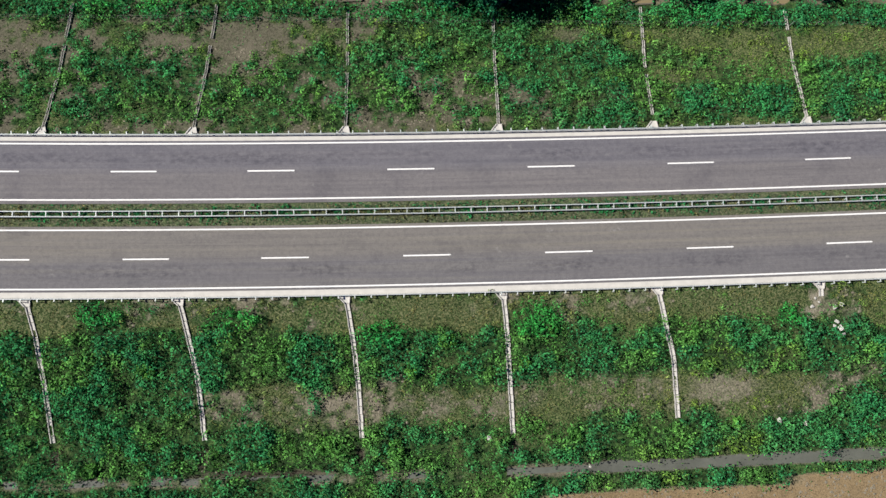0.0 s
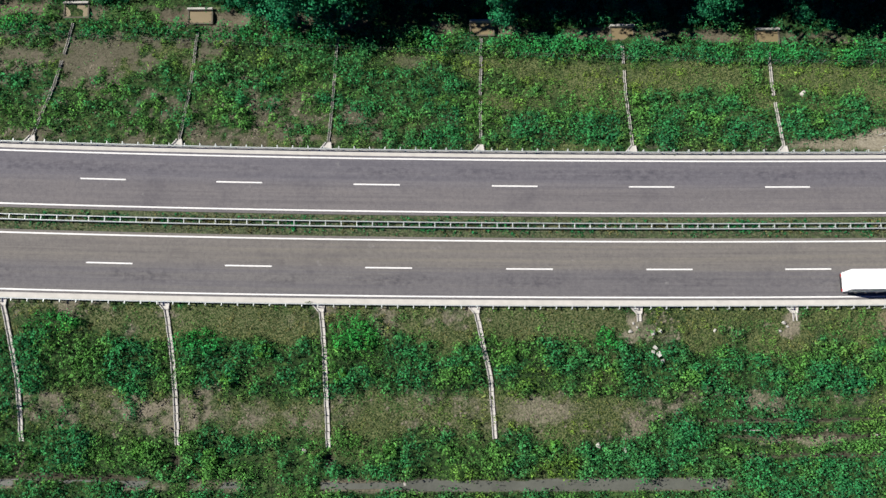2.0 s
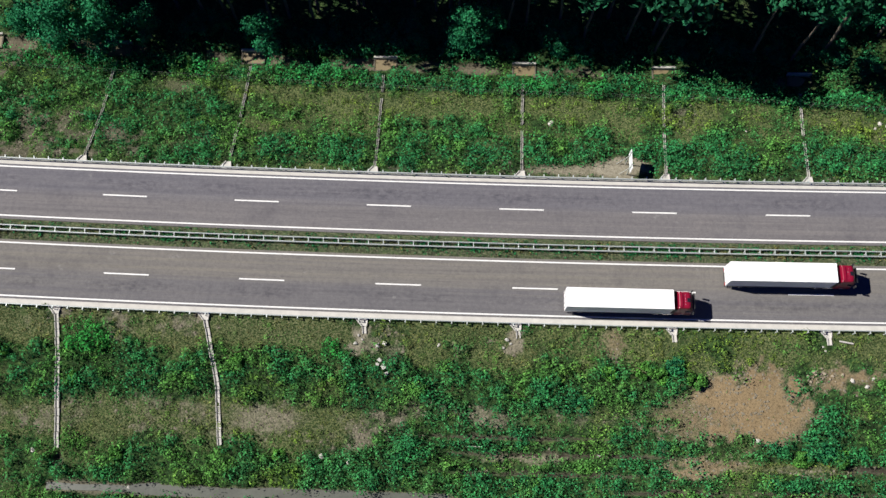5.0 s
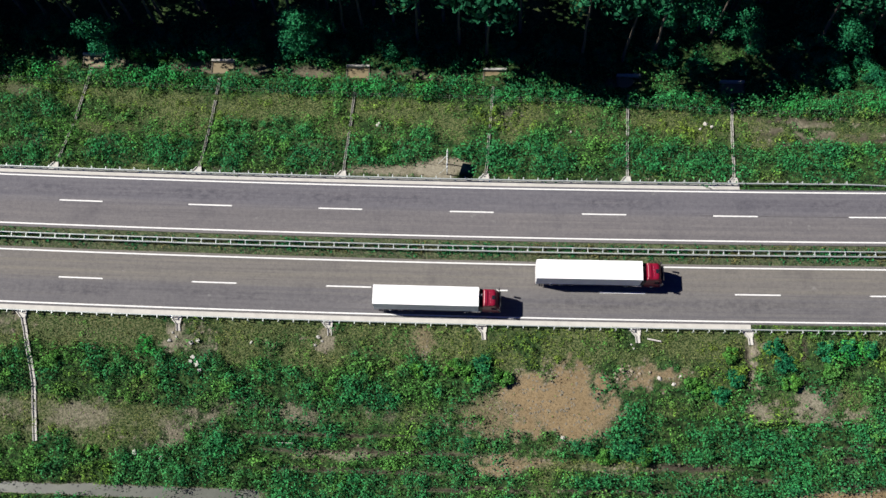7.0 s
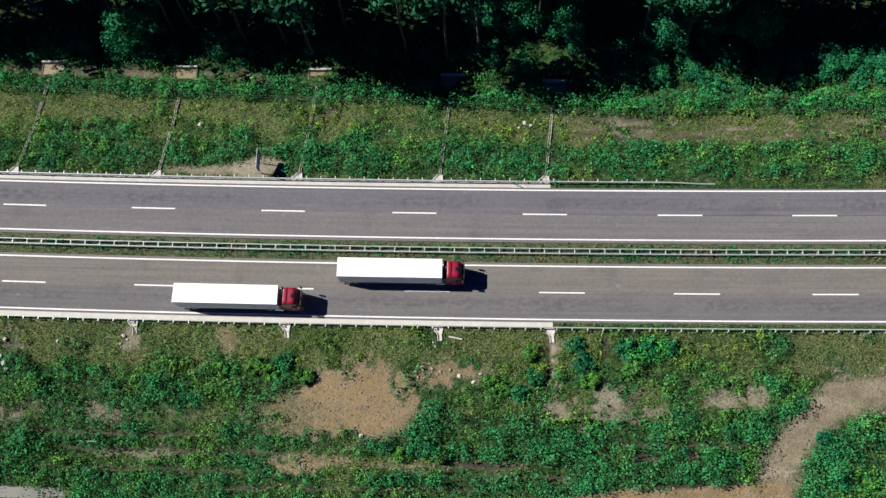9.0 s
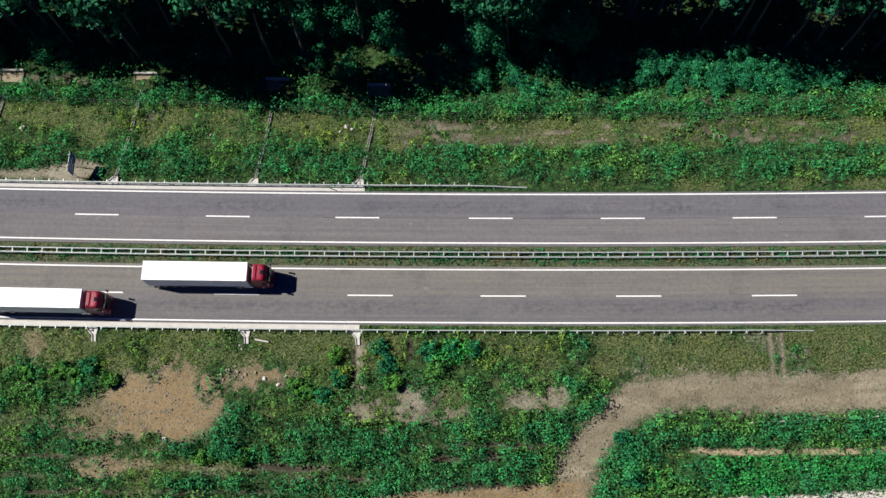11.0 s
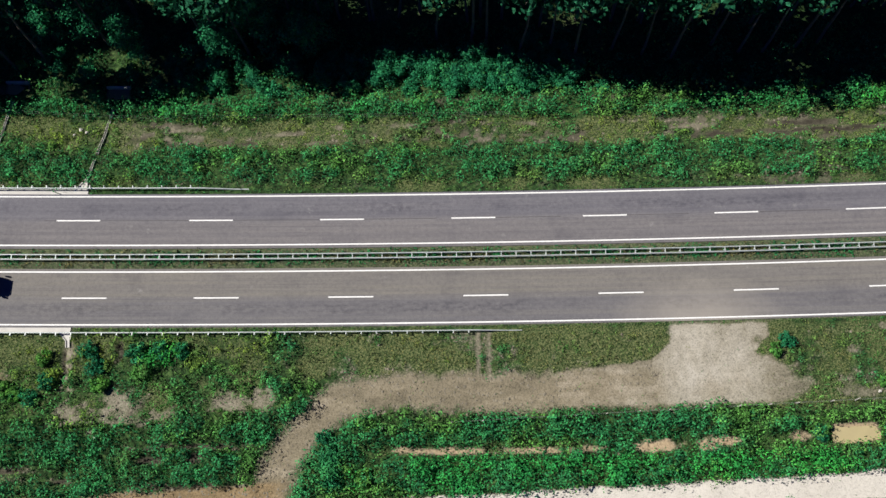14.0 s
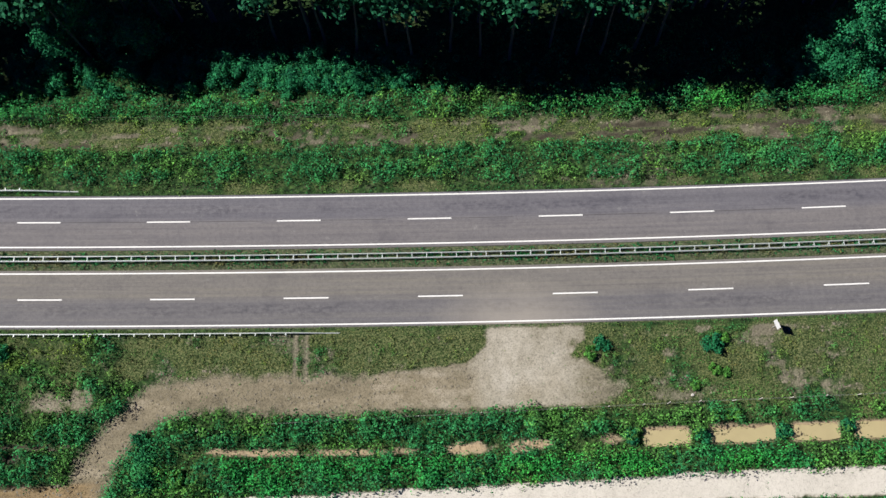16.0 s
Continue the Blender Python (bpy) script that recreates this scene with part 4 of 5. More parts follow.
M_LAMP = plain("lamp_lens", (0.75, 0.75, 0.72), 0.15, 0, 0.1, 8.0, 0.8)
M_TAIL = plain("tail_lens", (0.4, 0.02, 0.02), 0.2, 0, 0.1, 8.0, 0.8)


def wheel(thing, x, y, wide):
    bm = bmesh.new()
    bmesh.ops.create_cone(bm, cap_ends=True, segments=28, radius1=0.5, radius2=0.5, depth=wide, matrix=pose(x, y, 0.5, 90))
    bmesh.ops.bevel(bm, geom=[e for e in bm.edges if len(e.link_faces) == 2 and any(len(f.verts) > 4 for f in e.link_faces)], offset=0.05, segments=2, affect="EDGES")
    hub = part("wheel", bm, M_TYRE, thing, "black tyre")
    side = 1 if y > 0 else -1
    bm = bmesh.new()
    bmesh.ops.create_cone(bm, cap_ends=True, segments=20, radius1=0.29, radius2=0.24, depth=0.05, matrix=pose(x, y + side * (wide / 2 + 0.015), 0.5, 90))
    part("rim", bm, M_CHROME, hub)


def truck():
    thing = tagged(new("truck"), "semi-trailer truck with white box trailer and red cab", "truck", group="trucks side by side")
    body = part("trailer_box", boxed(0, 13.6, -1.26, 1.26, 1.12, 3.97, bevel=0.04), M_TRAILER_SIDE, thing, "white box trailer with greyish sides")
    part("roof", boxed(-0.01, 13.61, -1.275, 1.275, 3.955, 4.0, bevel=0.015), M_TRAILER, body, "clean white flat roof")
    for y in (-1.265, 1.265):
        part("top_rail", boxed(0, 13.6, y - 0.02, y + 0.02, 3.84, 3.95, bevel=0.008), M_TRAILER, body)
        part("bottom_rail", boxed(0, 13.6, y - 0.02, y + 0.02, 1.06, 1.22, bevel=0.008), M_CHROME, body)
    for y0, y1 in ((-1.22, -0.01), (0.01, 1.22)):
        door = part("rear_door", boxed(-0.04, 0.0, y0, y1, 1.2, 3.85, bevel=0.01), M_TRAILER, body)
        for y in (y0 + 0.3, y1 - 0.3):
            bm = bmesh.new()
            rod(bm, (-0.06, y, 1.2), (-0.06, y, 3.85), 0.018)
            part("locking_bar", bm, M_CHROME, door)
    part("chassis", boxed(0.3, 12.6, -0.45, 0.45, 0.82, 1.12, bevel=0.02), M_BLACK, thing)
    for y in (-1.18, 1.18):
        part("side_guard", boxed(5.9, 10.2, y - 0.03, y + 0.03, 0.5, 0.95, bevel=0.02), M_CHROME, thing)
    part("underrun_bar", boxed(0.05, 0.17, -1.2, 1.2, 0.45, 0.6, bevel=0.02), M_BLACK, thing)
    for y in (-0.95, 0.95):
        part("tail_light", boxed(-0.02, 0.05, y - 0.2, y + 0.2, 0.85, 1.0, bevel=0.01), M_TAIL, thing)
    for x in (2.1, 3.42, 4.74, 12.0):
        for y in (-1.06, 1.06):
            wheel(thing, x, y, 0.38 if x < 6 else 0.42)
        for y in (-1.05, 1.05):
            part("mudguard", boxed(x - 0.6, x + 0.6, y - 0.2, y + 0.2, 1.03, 1.07, bevel=0.01), M_BLACK, thing)
    for y in (-1.06, 1.06):
        wheel(thing, 15.25, y, 0.32)
    for y in (-0.8, 0.8):
        part("landing_leg", boxed(10.35, 10.5, y - 0.06, y + 0.06, 0.25, 1.12, bevel=0.01), M_BLACK, thing)
    part("tractor_frame", boxed(11.0, 15.9, -0.42, 0.42, 0.6, 0.85, bevel=0.02), M_BLACK, thing)
    for y in (-1.0, 1.0):
        bm = bmesh.new()
        rod(bm, (12.75, y, 0.72), (13.95, y, 0.72), 0.3, sides=18)
        part("fuel_tank", bm, M_CHROME, thing, "bright metal fuel tank")
    # the cab: a loft of rounded sections, narrower to the top and front
    bm = bmesh.new()
    rows = []
    for z, xf, half, xb in ((0.45, 16.38, 1.22, 14.3), (1.2, 16.45, 1.24, 14.15), (1.9, 16.42, 1.24, 14.15), (2.9, 16.22, 1.2, 14.15), (3.4, 16.02, 1.16, 14.18), (3.72, 15.72, 1.08, 14.25), (3.8, 15.5, 0.95, 14.4)):
        c = 0.28
        rows.append([bm.verts.new((x, y, z)) for x, y in ((xb, -half), (xf - c, -half), (xf - 0.08, -half + 0.12), (xf, -half + c * 1.3), (xf + 0.03, 0), (xf, half - c * 1.3), (xf - 0.08, half - 0.12), (xf - c, half), (xb, half))])
    for a, b in zip(rows, rows[1:]):
        for j in range(9):
            bm.faces.new((a[j], a[(j + 1) % 9], b[(j + 1) % 9], b[j]))
    bm.faces.new(rows[0][::-1])
    bm.faces.new(rows[-1])
    bmesh.ops.recalc_face_normals(bm, faces=bm.faces)
    cab = part("cab", bm, M_RED, thing, "glossy red cab")
    part("roof_hatch", boxed(15.3, 15.7, -0.27, 0.27, 3.68, 3.83, bevel=0.02), M_GLASS, cab, "dark square roof hatch")
    bm = bmesh.new()
    v = [bm.verts.new(p) for p in ((16.44, -0.95, 2.05), (16.46, 0.95, 2.05), (16.27, 0.9, 2.95), (16.27, -0.9, 2.95), (16.36, -0.95, 2.05), (16.36, 0.95, 2.05), (16.18, 0.9, 2.95), (16.18, -0.9, 2.95))]
    for q in ((0, 1, 2, 3), (7, 6, 5, 4), (0, 4, 5, 1), (1, 5, 6, 2), (2, 6, 7, 3), (3, 7, 4, 0)):
        bm.faces.new([v[i] for i in q])
    part("windscreen", bm, M_GLASS, cab, "dark windscreen")
    part("sun_visor", boxed(16.24, 16.5, -1.0, 1.0, 2.98, 3.06, bevel=0.02), M_BLACK, cab)
    for s in (-1, 1):
        part("side_window", boxed(15.35, 16.0, s * 1.215 - 0.02, s * 1.215 + 0.02, 2.1, 2.8, bevel=0.01), M_GLASS, cab)
        arm = bmesh.new()
        rod(arm, (16.15, s * 1.15, 2.85), (16.3, s * 1.42, 2.85), 0.025)
        holder = part("mirror_arm", arm, M_BLACK, cab)
        part("mirror", boxed(16.22, 16.38, s * 1.45 - 0.11, s * 1.45 + 0.11, 2.1, 2.9, bevel=0.03), M_BLACK, holder)
        part("headlight", boxed(16.36, 16.47, s * 0.92 - 0.2, s * 0.92 + 0.2, 0.72, 0.95, bevel=0.02), M_LAMP, cab, "clear headlight")
        part("side_fairing", boxed(13.72, 14.15, s * 1.19 - 0.03, s * 1.19 + 0.03, 1.0, 3.4, bevel=0.02), M_BLACK, cab)
        part("step", boxed(15.7, 16.15, s * 1.2 - 0.06, s * 1.2 + 0.06, 0.35, 0.6, bevel=0.02), M_BLACK, cab)
    part("bumper", boxed(16.2, 16.5, -1.22, 1.22, 0.3, 0.68, bevel=0.05), M_RED, cab)
    part("grille", boxed(16.42, 16.49, -0.75, 0.75, 0.95, 1.85, bevel=0.02), M_BLACK, cab)
    part("deflector", boxed(14.25, 14.8, -0.95, 0.95, 3.6, 3.92, bevel=0.12), M_RED, cab)
    for y in (-0.6, -0.2, 0.2, 0.6):
        part("roof_lamp", boxed(15.05, 15.1, y - 0.03, y + 0.03, 3.76, 3.83, bevel=0.01), M_LAMP, cab)
    for y in (-0.3, 0.0, 0.3):
        bm = bmesh.new()
        rod(bm, (13.6, y, 1.6), (13.85, y * 1.2, 1.35), 0.03)
        rod(bm, (13.85, y * 1.2, 1.35), (14.16, y, 1.6), 0.03)
        part("air_line", bm, M_BLACK, thing)
    return thing


def truck_pose(x, d):
    return pose(x, float(line_y(x + 8)) + d, 0.006, 0, 0, math.degrees(math.atan(float(line_y(x + 9) - line_y(x + 7)) / 2)))


truck_a = truck()
truck_a.matrix_world = truck_pose(-9.62, -12.82)
truck_b = copy_thing(truck_a, truck_pose(11.5, -8.95))


# ---- foliage ----
def leaf_mesh(name, root, way, length, width, mat, droop=0.15, side=None, colour=None):
    """One pointed leaf for each root: n x 3 roots and directions."""
    n = len(root)
    if side is None:
        side = np.cross(way, np.random.normal(size=(n, 3)))
    side /= np.linalg.norm(side, axis=1, keepdims=True) + 1e-9
    middle = root + way * (length * 0.55)[:, None]
    tip = root + way * length[:, None]
    tip[:, 2] -= droop * length
    co = np.stack((root, middle - side * (width / 2)[:, None], tip, middle + side * (width / 2)[:, None]), 1).reshape(-1, 3).astype(np.float32)
    me = bpy.data.meshes.new(name)
    me.vertices.add(4 * n)
    me.vertices.foreach_set("co", co.reshape(-1))
    me.loops.add(4 * n)
    me.loops.foreach_set("vertex_index", np.arange(4 * n, dtype=np.int32))
    me.polygons.add(n)
    me.polygons.foreach_set("loop_start", np.arange(0, 4 * n, 4, dtype=np.int32))
    me.update(calc_edges=True)
    if colour is not None:
        tag = me.attributes.new("plant_colour", "FLOAT_COLOR", "POINT")
        tag.data.foreach_set("color", np.repeat(np.concatenate((colour, np.ones((n, 1))), 1), 4, 0).astype(np.float32).reshape(-1))
    me.materials.append(mat)
    return me


def clump_mesh(name, root, size, mat, leaves, high=None, colour=None):
    """Tufts of leaves; high: how far up each tuft's leaves reach."""
    n = len(root)
    high = np.repeat(size * 0.55 if high is None else high, leaves)
    root = np.repeat(root, leaves, 0)
    size = np.repeat(size, leaves)
    az = np.random.uniform(0, 2 * np.pi, n * leaves)
    el = np.radians(np.random.uniform(8, 65, n * leaves))
    way = np.stack((np.cos(az) * np.cos(el), np.sin(az) * np.cos(el), np.sin(el)), 1)
    root = root + np.random.normal(0, 0.18, root.shape) * size[:, None] * (1, 1, 0.25)
    root[:, 2] += np.random.uniform(0.05, 1.0, len(root)) * high
    length = size * np.random.uniform(0.5, 1.0, len(size))
    return leaf_mesh(name, root, way, length, length * np.random.uniform(0.35, 0.6, len(size)), mat, colour=None if colour is None else np.repeat(colour, leaves, 0))


def lump_mesh(name, root, radius, high, leaves, mat, blade, colour):
    """Rounded leafy plants: leaves that lie like shingles on a dome."""
    n = len(root)
    root, radius, high = np.repeat(root, leaves, 0), np.repeat(radius, leaves), np.repeat(high, leaves)
    az = np.random.uniform(0, 2 * np.pi, n * leaves)
    up = np.random.uniform(0.12, 1.0, n * leaves)
    ring = np.sqrt(1 - up ** 2) * np.random.uniform(0.85, 1.1, n * leaves)
    out = np.stack((np.cos(az) * ring, np.sin(az) * ring, up), 1)
    at = root + out * np.stack((radius, radius, high), 1)
    face = out + np.random.normal(0, 0.16, out.shape)
    face /= np.linalg.norm(face, axis=1, keepdims=True)
    way = np.stack((np.cos(az), np.sin(az), -0.4 * ring), 1) + np.random.normal(0, 0.5, out.shape)
    way -= face * (way * face).sum(1, keepdims=True)
    way /= np.linalg.norm(way, axis=1, keepdims=True)
    length = blade * np.random.uniform(0.6, 1.35, n * leaves) * np.clip(radius / 0.5, 0.6, 1.5)
    return leaf_mesh(name, at - way * (length * 0.5)[:, None], way, length, length * np.random.uniform(0.5, 0.8, len(length)), mat, 0.1, np.cross(way, face), np.repeat(colour, leaves, 0))


def crown_leaves(lumps, count, size, mat, name, seed, inner=0.55):
    """Leaves on and in a heap of lumps (x, y, z, radius)."""
    np.random.seed(seed)
    lumps = np.array(lumps)
    pick = np.random.choice(len(lumps), count, p=lumps[:, 3] ** 2 / (lumps[:, 3] ** 2).sum())
    out = np.random.normal(size=(count, 3))
    out /= np.linalg.norm(out, axis=1, keepdims=True)
    r = lumps[pick, 3] * np.random.uniform(inner, 1.08, count)
    root = lumps[pick, :3] + out * r[:, None] * (1, 1, 0.8)
    face = out + np.random.normal(0, 0.38, (count, 3)) + (0, 0, 0.2)
    face /= np.linalg.norm(face, axis=1, keepdims=True)
    way = np.random.normal(0, 0.7, (count, 3)) - (0, 0, 0.4)
    way -= face * (way * face).sum(1, keepdims=True)
    way /= np.linalg.norm(way, axis=1, keepdims=True)
    length = size * np.random.uniform(0.6, 1.3, count)
    return leaf_mesh(name, root - way * (0.5 * length)[:, None], way, length, length * 0.68, mat, 0.12, np.cross(way, face))


def tree_kind(seed, height, clear, radius, mat, leaves=1150, size=0.78):
    """Trunk with limbs, and a crown of leaves round them."""
    rnd = random.Random(seed)
    bm = bmesh.new()
    lean = Vector((rnd.uniform(-0.05, 0.05), rnd.uniform(-0.06, 0.02), 1))
    knots = [Vector((0, 0, -0.4))]
    for i in range(1, 7):
        knots.append(Vector((lean.x * height * i / 6 + rnd.uniform(-0.15, 0.15), lean.y * height * i / 6 + rnd.uniform(-0.15, 0.15), height * 0.92 * i / 6)))
    for i, (a, b) in enumerate(zip(knots, knots[1:])):
        rod(bm, a, b, 0.24 * (1 - i / 7), 0.24 * (1 - (i + 1) / 7), 8)
    lumps = []
    for i in range(11):
        h = clear + (height - clear) * (0.05 + 0.85 * i / 10)
        t = h / (height * 0.92) * 6
        base = knots[min(5, int(t))].lerp(knots[min(6, int(t) + 1)], t - int(t))
        az = 2.4 * i + rnd.uniform(-0.4, 0.4)
        reach = radius * rnd.uniform(0.5, 0.85) * (1.0 if i < 7 else 0.55)
        tip = base + Vector((math.cos(az) * reach, math.sin(az) * reach, reach * rnd.uniform(0.25, 0.7)))
        rod(bm, base, tip, 0.085, 0.025, 5)
        lumps.append((*tip, radius * rnd.uniform(0.38, 0.6)))
        lumps.append((*base.lerp(tip, 0.5), radius * rnd.uniform(0.3, 0.45)))
    return mesh_from("trunk", bm, M_BARK), crown_leaves(lumps, leaves, size, mat, "crown", seed, 0.45)


def bush_kind(seed, radius, height, mat, leaves, heaps=14):
    rnd = random.Random(seed)
    lumps = []
    for i in range(heaps):
        az, q = rnd.uniform(0, 6.28), radius * math.sqrt(rnd.random()) * 0.75
        lumps.append((math.cos(az) * q, math.sin(az) * q, height * rnd.uniform(0.25, 0.75) * (1 - 0.4 * q / radius), radius * rnd.uniform(0.2, 0.44)))
    stems = bmesh.new()
    for x, y, z, r in lumps[:6]:
        rod(stems, (x * 0.15, y * 0.15, -0.2), (x, y, z), 0.05, 0.02, 5)
    return mesh_from("stem", stems, M_BARK), crown_leaves(lumps, leaves, 0.27, mat, "foliage", seed, 0.55)


TREES = [tree_kind(11, 25, 14.5, 4.6, M_LEAF_TREE), tree_kind(12, 27, 15.5, 5.0, M_LEAF_TREE), tree_kind(13, 24, 14, 4.4, M_LEAF_TREE), tree_kind(14, 26, 15, 4.8, M_LEAF_TREE), tree_kind(15, 23, 13.5, 4.5, M_LEAF_TREE)]
EDGE_TREES = [tree_kind(31, 10.5, 2.2, 3.3, M_LEAF_BUSH, 3600, 0.36), tree_kind(32, 8.5, 1.6, 2.8, M_LEAF_BUSH, 2800, 0.34), tree_kind(33, 14.0, 2.5, 4.6, M_LEAF_BUSH, 5200, 0.40)]
BUSHES = [bush_kind(21, 2.4, 2.8, M_LEAF_BUSH, 1900), bush_kind(22, 1.7, 1.9, M_LEAF_BUSH, 1100), bush_kind(23, 3.0, 3.8, M_LEAF_BUSH, 3000, 22), bush_kind(24, 1.3, 1.5, M_LEAF_MID, 900), bush_kind(25, 0.9, 0.9, M_LEAF_MID, 500)]


def plant(kind, names, x, d, scale, turn, label, category, group):
    thing = tagged(new(names[0]), label, category, group)
    thing.matrix_world = place(x, d, None, turn) @ Matrix.Scale(scale, 4)
    for n, me in zip(names[1:], kind):
        part(n, me, None, thing)
    return thing


def plant_wood():
    rnd = random.Random(99)
    spots = []
    for x in np.arange(-84, 225, 4.4):
        spots.append((x + rnd.uniform(-1.6, 1.6), float(np.interp(x, [-84, -50, -12, -4, 40, 50, 64, 70, 82, 88, 104, 110, 160, 220], [31, 29, 28, 27.2, 27.4, 30.5, 31, 28.5, 28.5, 27.0, 25.8, 24.8, 24.8, 28.0])) + rnd.uniform(-0.4, 1.8)))
    for row in range(2):
        for x in np.arange(-92 - 5 * row, 232, 6.6 - 0.6 * row):
            shift = 3.5 if 50 < x < 66 else 0
            spots.append((x + rnd.uniform(-2, 2), 32.5 + shift + 5.2 * row + rnd.uniform(-2, 2)))
    for x in np.arange(92, 190, 5.5):
        spots.append((x + rnd.uniform(-1.5, 1.5), 30.8 + rnd.uniform(-1, 1)))
    for x, d in ((-91, 28.0), (-87, 28.8), (-94, 30), (-98, 36), (-106, 39), (-118, 41), (-128, 40), (-112, 46), (-140, 44)):
        spots.append((x, d))
    # small trees that stand out in the sun before the tall ones: x, d, kind, scale
    sunny = ((60.5, 28.6, 2, 0.95), (57.0, 26.6, 0, 0.9), (69.2, 27.0, 0, 0.95), (36.5, 30.0, 0, 0.95), (43.4, 26.2, 1, 0.75), (41.6, 28.6, 1, 0.95), (30.0, 29.4, 1, 0.9), (-23.0, 26.0, 0, 0.9), (-19.5, 27.0, 1, 0.9), (-51.5, 24.6, 1, 1.0), (-69.5, 26.0, 1, 0.9), (-80.0, 23.6, 2, 0.95), (-74.0, 24.2, 2, 0.9), (-86.0, 25.0, 1, 0.8), (171.5, 23.5, 2, 1.0), (177.0, 27.0, 2, 1.0))
    for x, d in spots:
        if 63 < x < 87 or 148 < x < 166:  # gaps that let the sun onto the bushes
            d = max(d, 31.8 + 0.1 * (x % 7))
        for fx, fd, k, f in sunny:
            if fx - 18 < x < fx - 7:
                d = max(d, fd + 0.19 * (fx - x) + 3.4)
        plant(rnd.choice(TREES), ("tree", "trunk", "crown"), x, d, rnd.uniform(0.92, 1.12), rnd.uniform(0, 360), "tall leafy broadleaf tree at the wood's edge", "tree", "trees of the wood")
    for x, d in ((54.0, 27.4), (57.0, 26.6), (60.0, 26.4), (25.0, 24.6), (19.0, 25.0), (29.5, 25.6), (5.0, 25.4)):
        plant(rnd.choice(TREES), ("tree", "trunk", "crown"), x, d, rnd.uniform(0.95, 1.1), rnd.uniform(0, 360), "tall leafy broadleaf tree at the wood's edge", "tree", "trees of the wood")
    for x, d, k, f in sunny:
        plant(EDGE_TREES[k], ("tree", "trunk", "crown"), x, d, f, rnd.uniform(0, 360), "young leafy tree in the sun before the wood", "tree", "trees of the wood")


plant_wood()


def plant_bushes():
    rnd = random.Random(7)
    label = "dense dark green bush at the wood's edge"
    front = [(86, 22.3, 2, 0.85), (90, 21.8, 2, 0.82), (94.5, 22.0, 2, 0.9), (99, 21.6, 2, 0.8), (103.5, 21.2, 2, 0.72), (107, 20.8, 0, 0.9), (96, 20.6, 0, 0.8), (90.5, 20.4, 0, 0.8), (101, 20.2, 1, 0.9), (80, 22.5, 0, 1.1), (71, 22.5, 0, 1.0), (61, 22.0, 0, 0.9), (56, 21.6, 0, 1.0), (51, 22.5, 2, 0.75), (47, 21, 0, 0.8), (75, 20.6, 0, 0.8), (84, 20.4, 1, 0.9), (64, 20.4, 1, 0.9)]
    deep = [(76, 23.5, 2, 0.9), (66, 24, 2, 0.8), (66, 25.5, 2, 0.75), (72, 24.8, 2, 0.75), (59.5, 25, 2, 0.7), (49, 24.5, 2, 0.7), (80, 25, 2, 0.8), (52.5, 28.4, 2, 1.1), (54.5, 32.0, 2, 1.4), (57, 30.5, 2, 1.2), (63.5, 29.5, 2, 1.4), (68, 31.0, 2, 1.6), (88, 24.2, 2, 0.95), (93.5, 24.4, 2, 1.0), (99, 23.8, 2, 0.95), (103.5, 23.6, 2, 0.85), (107.5, 23.4, 2, 0.8), (101.5, 26.2, 2, 0.9), (106, 26.0, 0, 0.9), (83.5, 24.0, 0, 1.1), (55, 24.4, 0, 1.2)]
    far_east = [(112, 20.0, 1, 0.7), (116, 20.8, 1, 0.8), (126, 21.4, 1, 0.9), (133, 20.4, 1, 0.8), (138, 19.6, 1, 0.8), (143, 19.9, 3, 0.9), (149, 19.8, 1, 0.8), (160, 20.5, 0, 1.0), (165, 21.5, 2, 1.0), (169, 22.5, 2, 1.25), (173, 21, 2, 1.2), (177, 23, 2, 1.2), (168, 26, 2, 1.4)]
    for x, d, k, s in front + deep + far_east:
        plant(BUSHES[k], ("bush", "stem", "foliage"), x, d, s, rnd.uniform(0, 360), label, "bush", "bushes at the wood's edge")
    for x in np.arange(-150, 44, 3.1):
        k = rnd.choice((0, 1, 1, 3, 2))
        d = float(fence_d(x)) + 6.6 + rnd.uniform(-0.4, 1.8) + (0.5 if k in (0, 2) else 0)
        if rnd.random() < 0.8:
            plant(BUSHES[k], ("bush", "stem", "foliage"), x + rnd.uniform(-1, 1), d, rnd.uniform(0.7, 1.05), rnd.uniform(0, 360), label, "bush", "bushes at the wood's edge")
    label = "low leafy shrub standing among weeds"
    slope_west = [(-83.5, -21.2, 3, 0.9), (-70.0, -20.0, 3, 0.6), (-52, -20.8, 3, 0.6), (-88.0, -24.5, 3, 0.8), (-74, -24.2, 3, 0.8), (-29, -24.0, 4, 1.1), (4.6, -20.2, 1, 0.8), (7.4, -21.9, 3, 1.0), (0.6, -20.8, 3, 1.0), (-3.9, -21.4, 3, 0.9), (2.6, -21.6, 3, 1.0), (31.6, -22.6, 3, 1.0), (33.0, -23.2, 3, 0.8), (42.4, -17.6, 1, 0.85), (43.6, -19.6, 1, 0.9), (44.2, -21.8, 3, 1.0), (48.8, -18.0, 1, 0.95), (51.8, -17.6, 1, 0.85), (54.6, -17.6, 1, 0.75), (49.6, -20.4, 3, 1.0), (37.2, -21.6, 1, 0.8), (35.2, -23.6, 1, 0.8), (36.8, -18.6, 3, 0.9), (23.5, -30.5, 1, 0.8), (20.5, -31.5, 3, 1.0), (25.5, -31.2, 3, 0.9), (-68, -33.2, 3, 0.8), (-46.5, -32.5, 3, 0.7), (-99.5, -33.5, 3, 1.0), (-90.5, -34.2, 3, 1.0), (-121, -24, 3, 0.9), (-129, -36, 3, 0.9)]
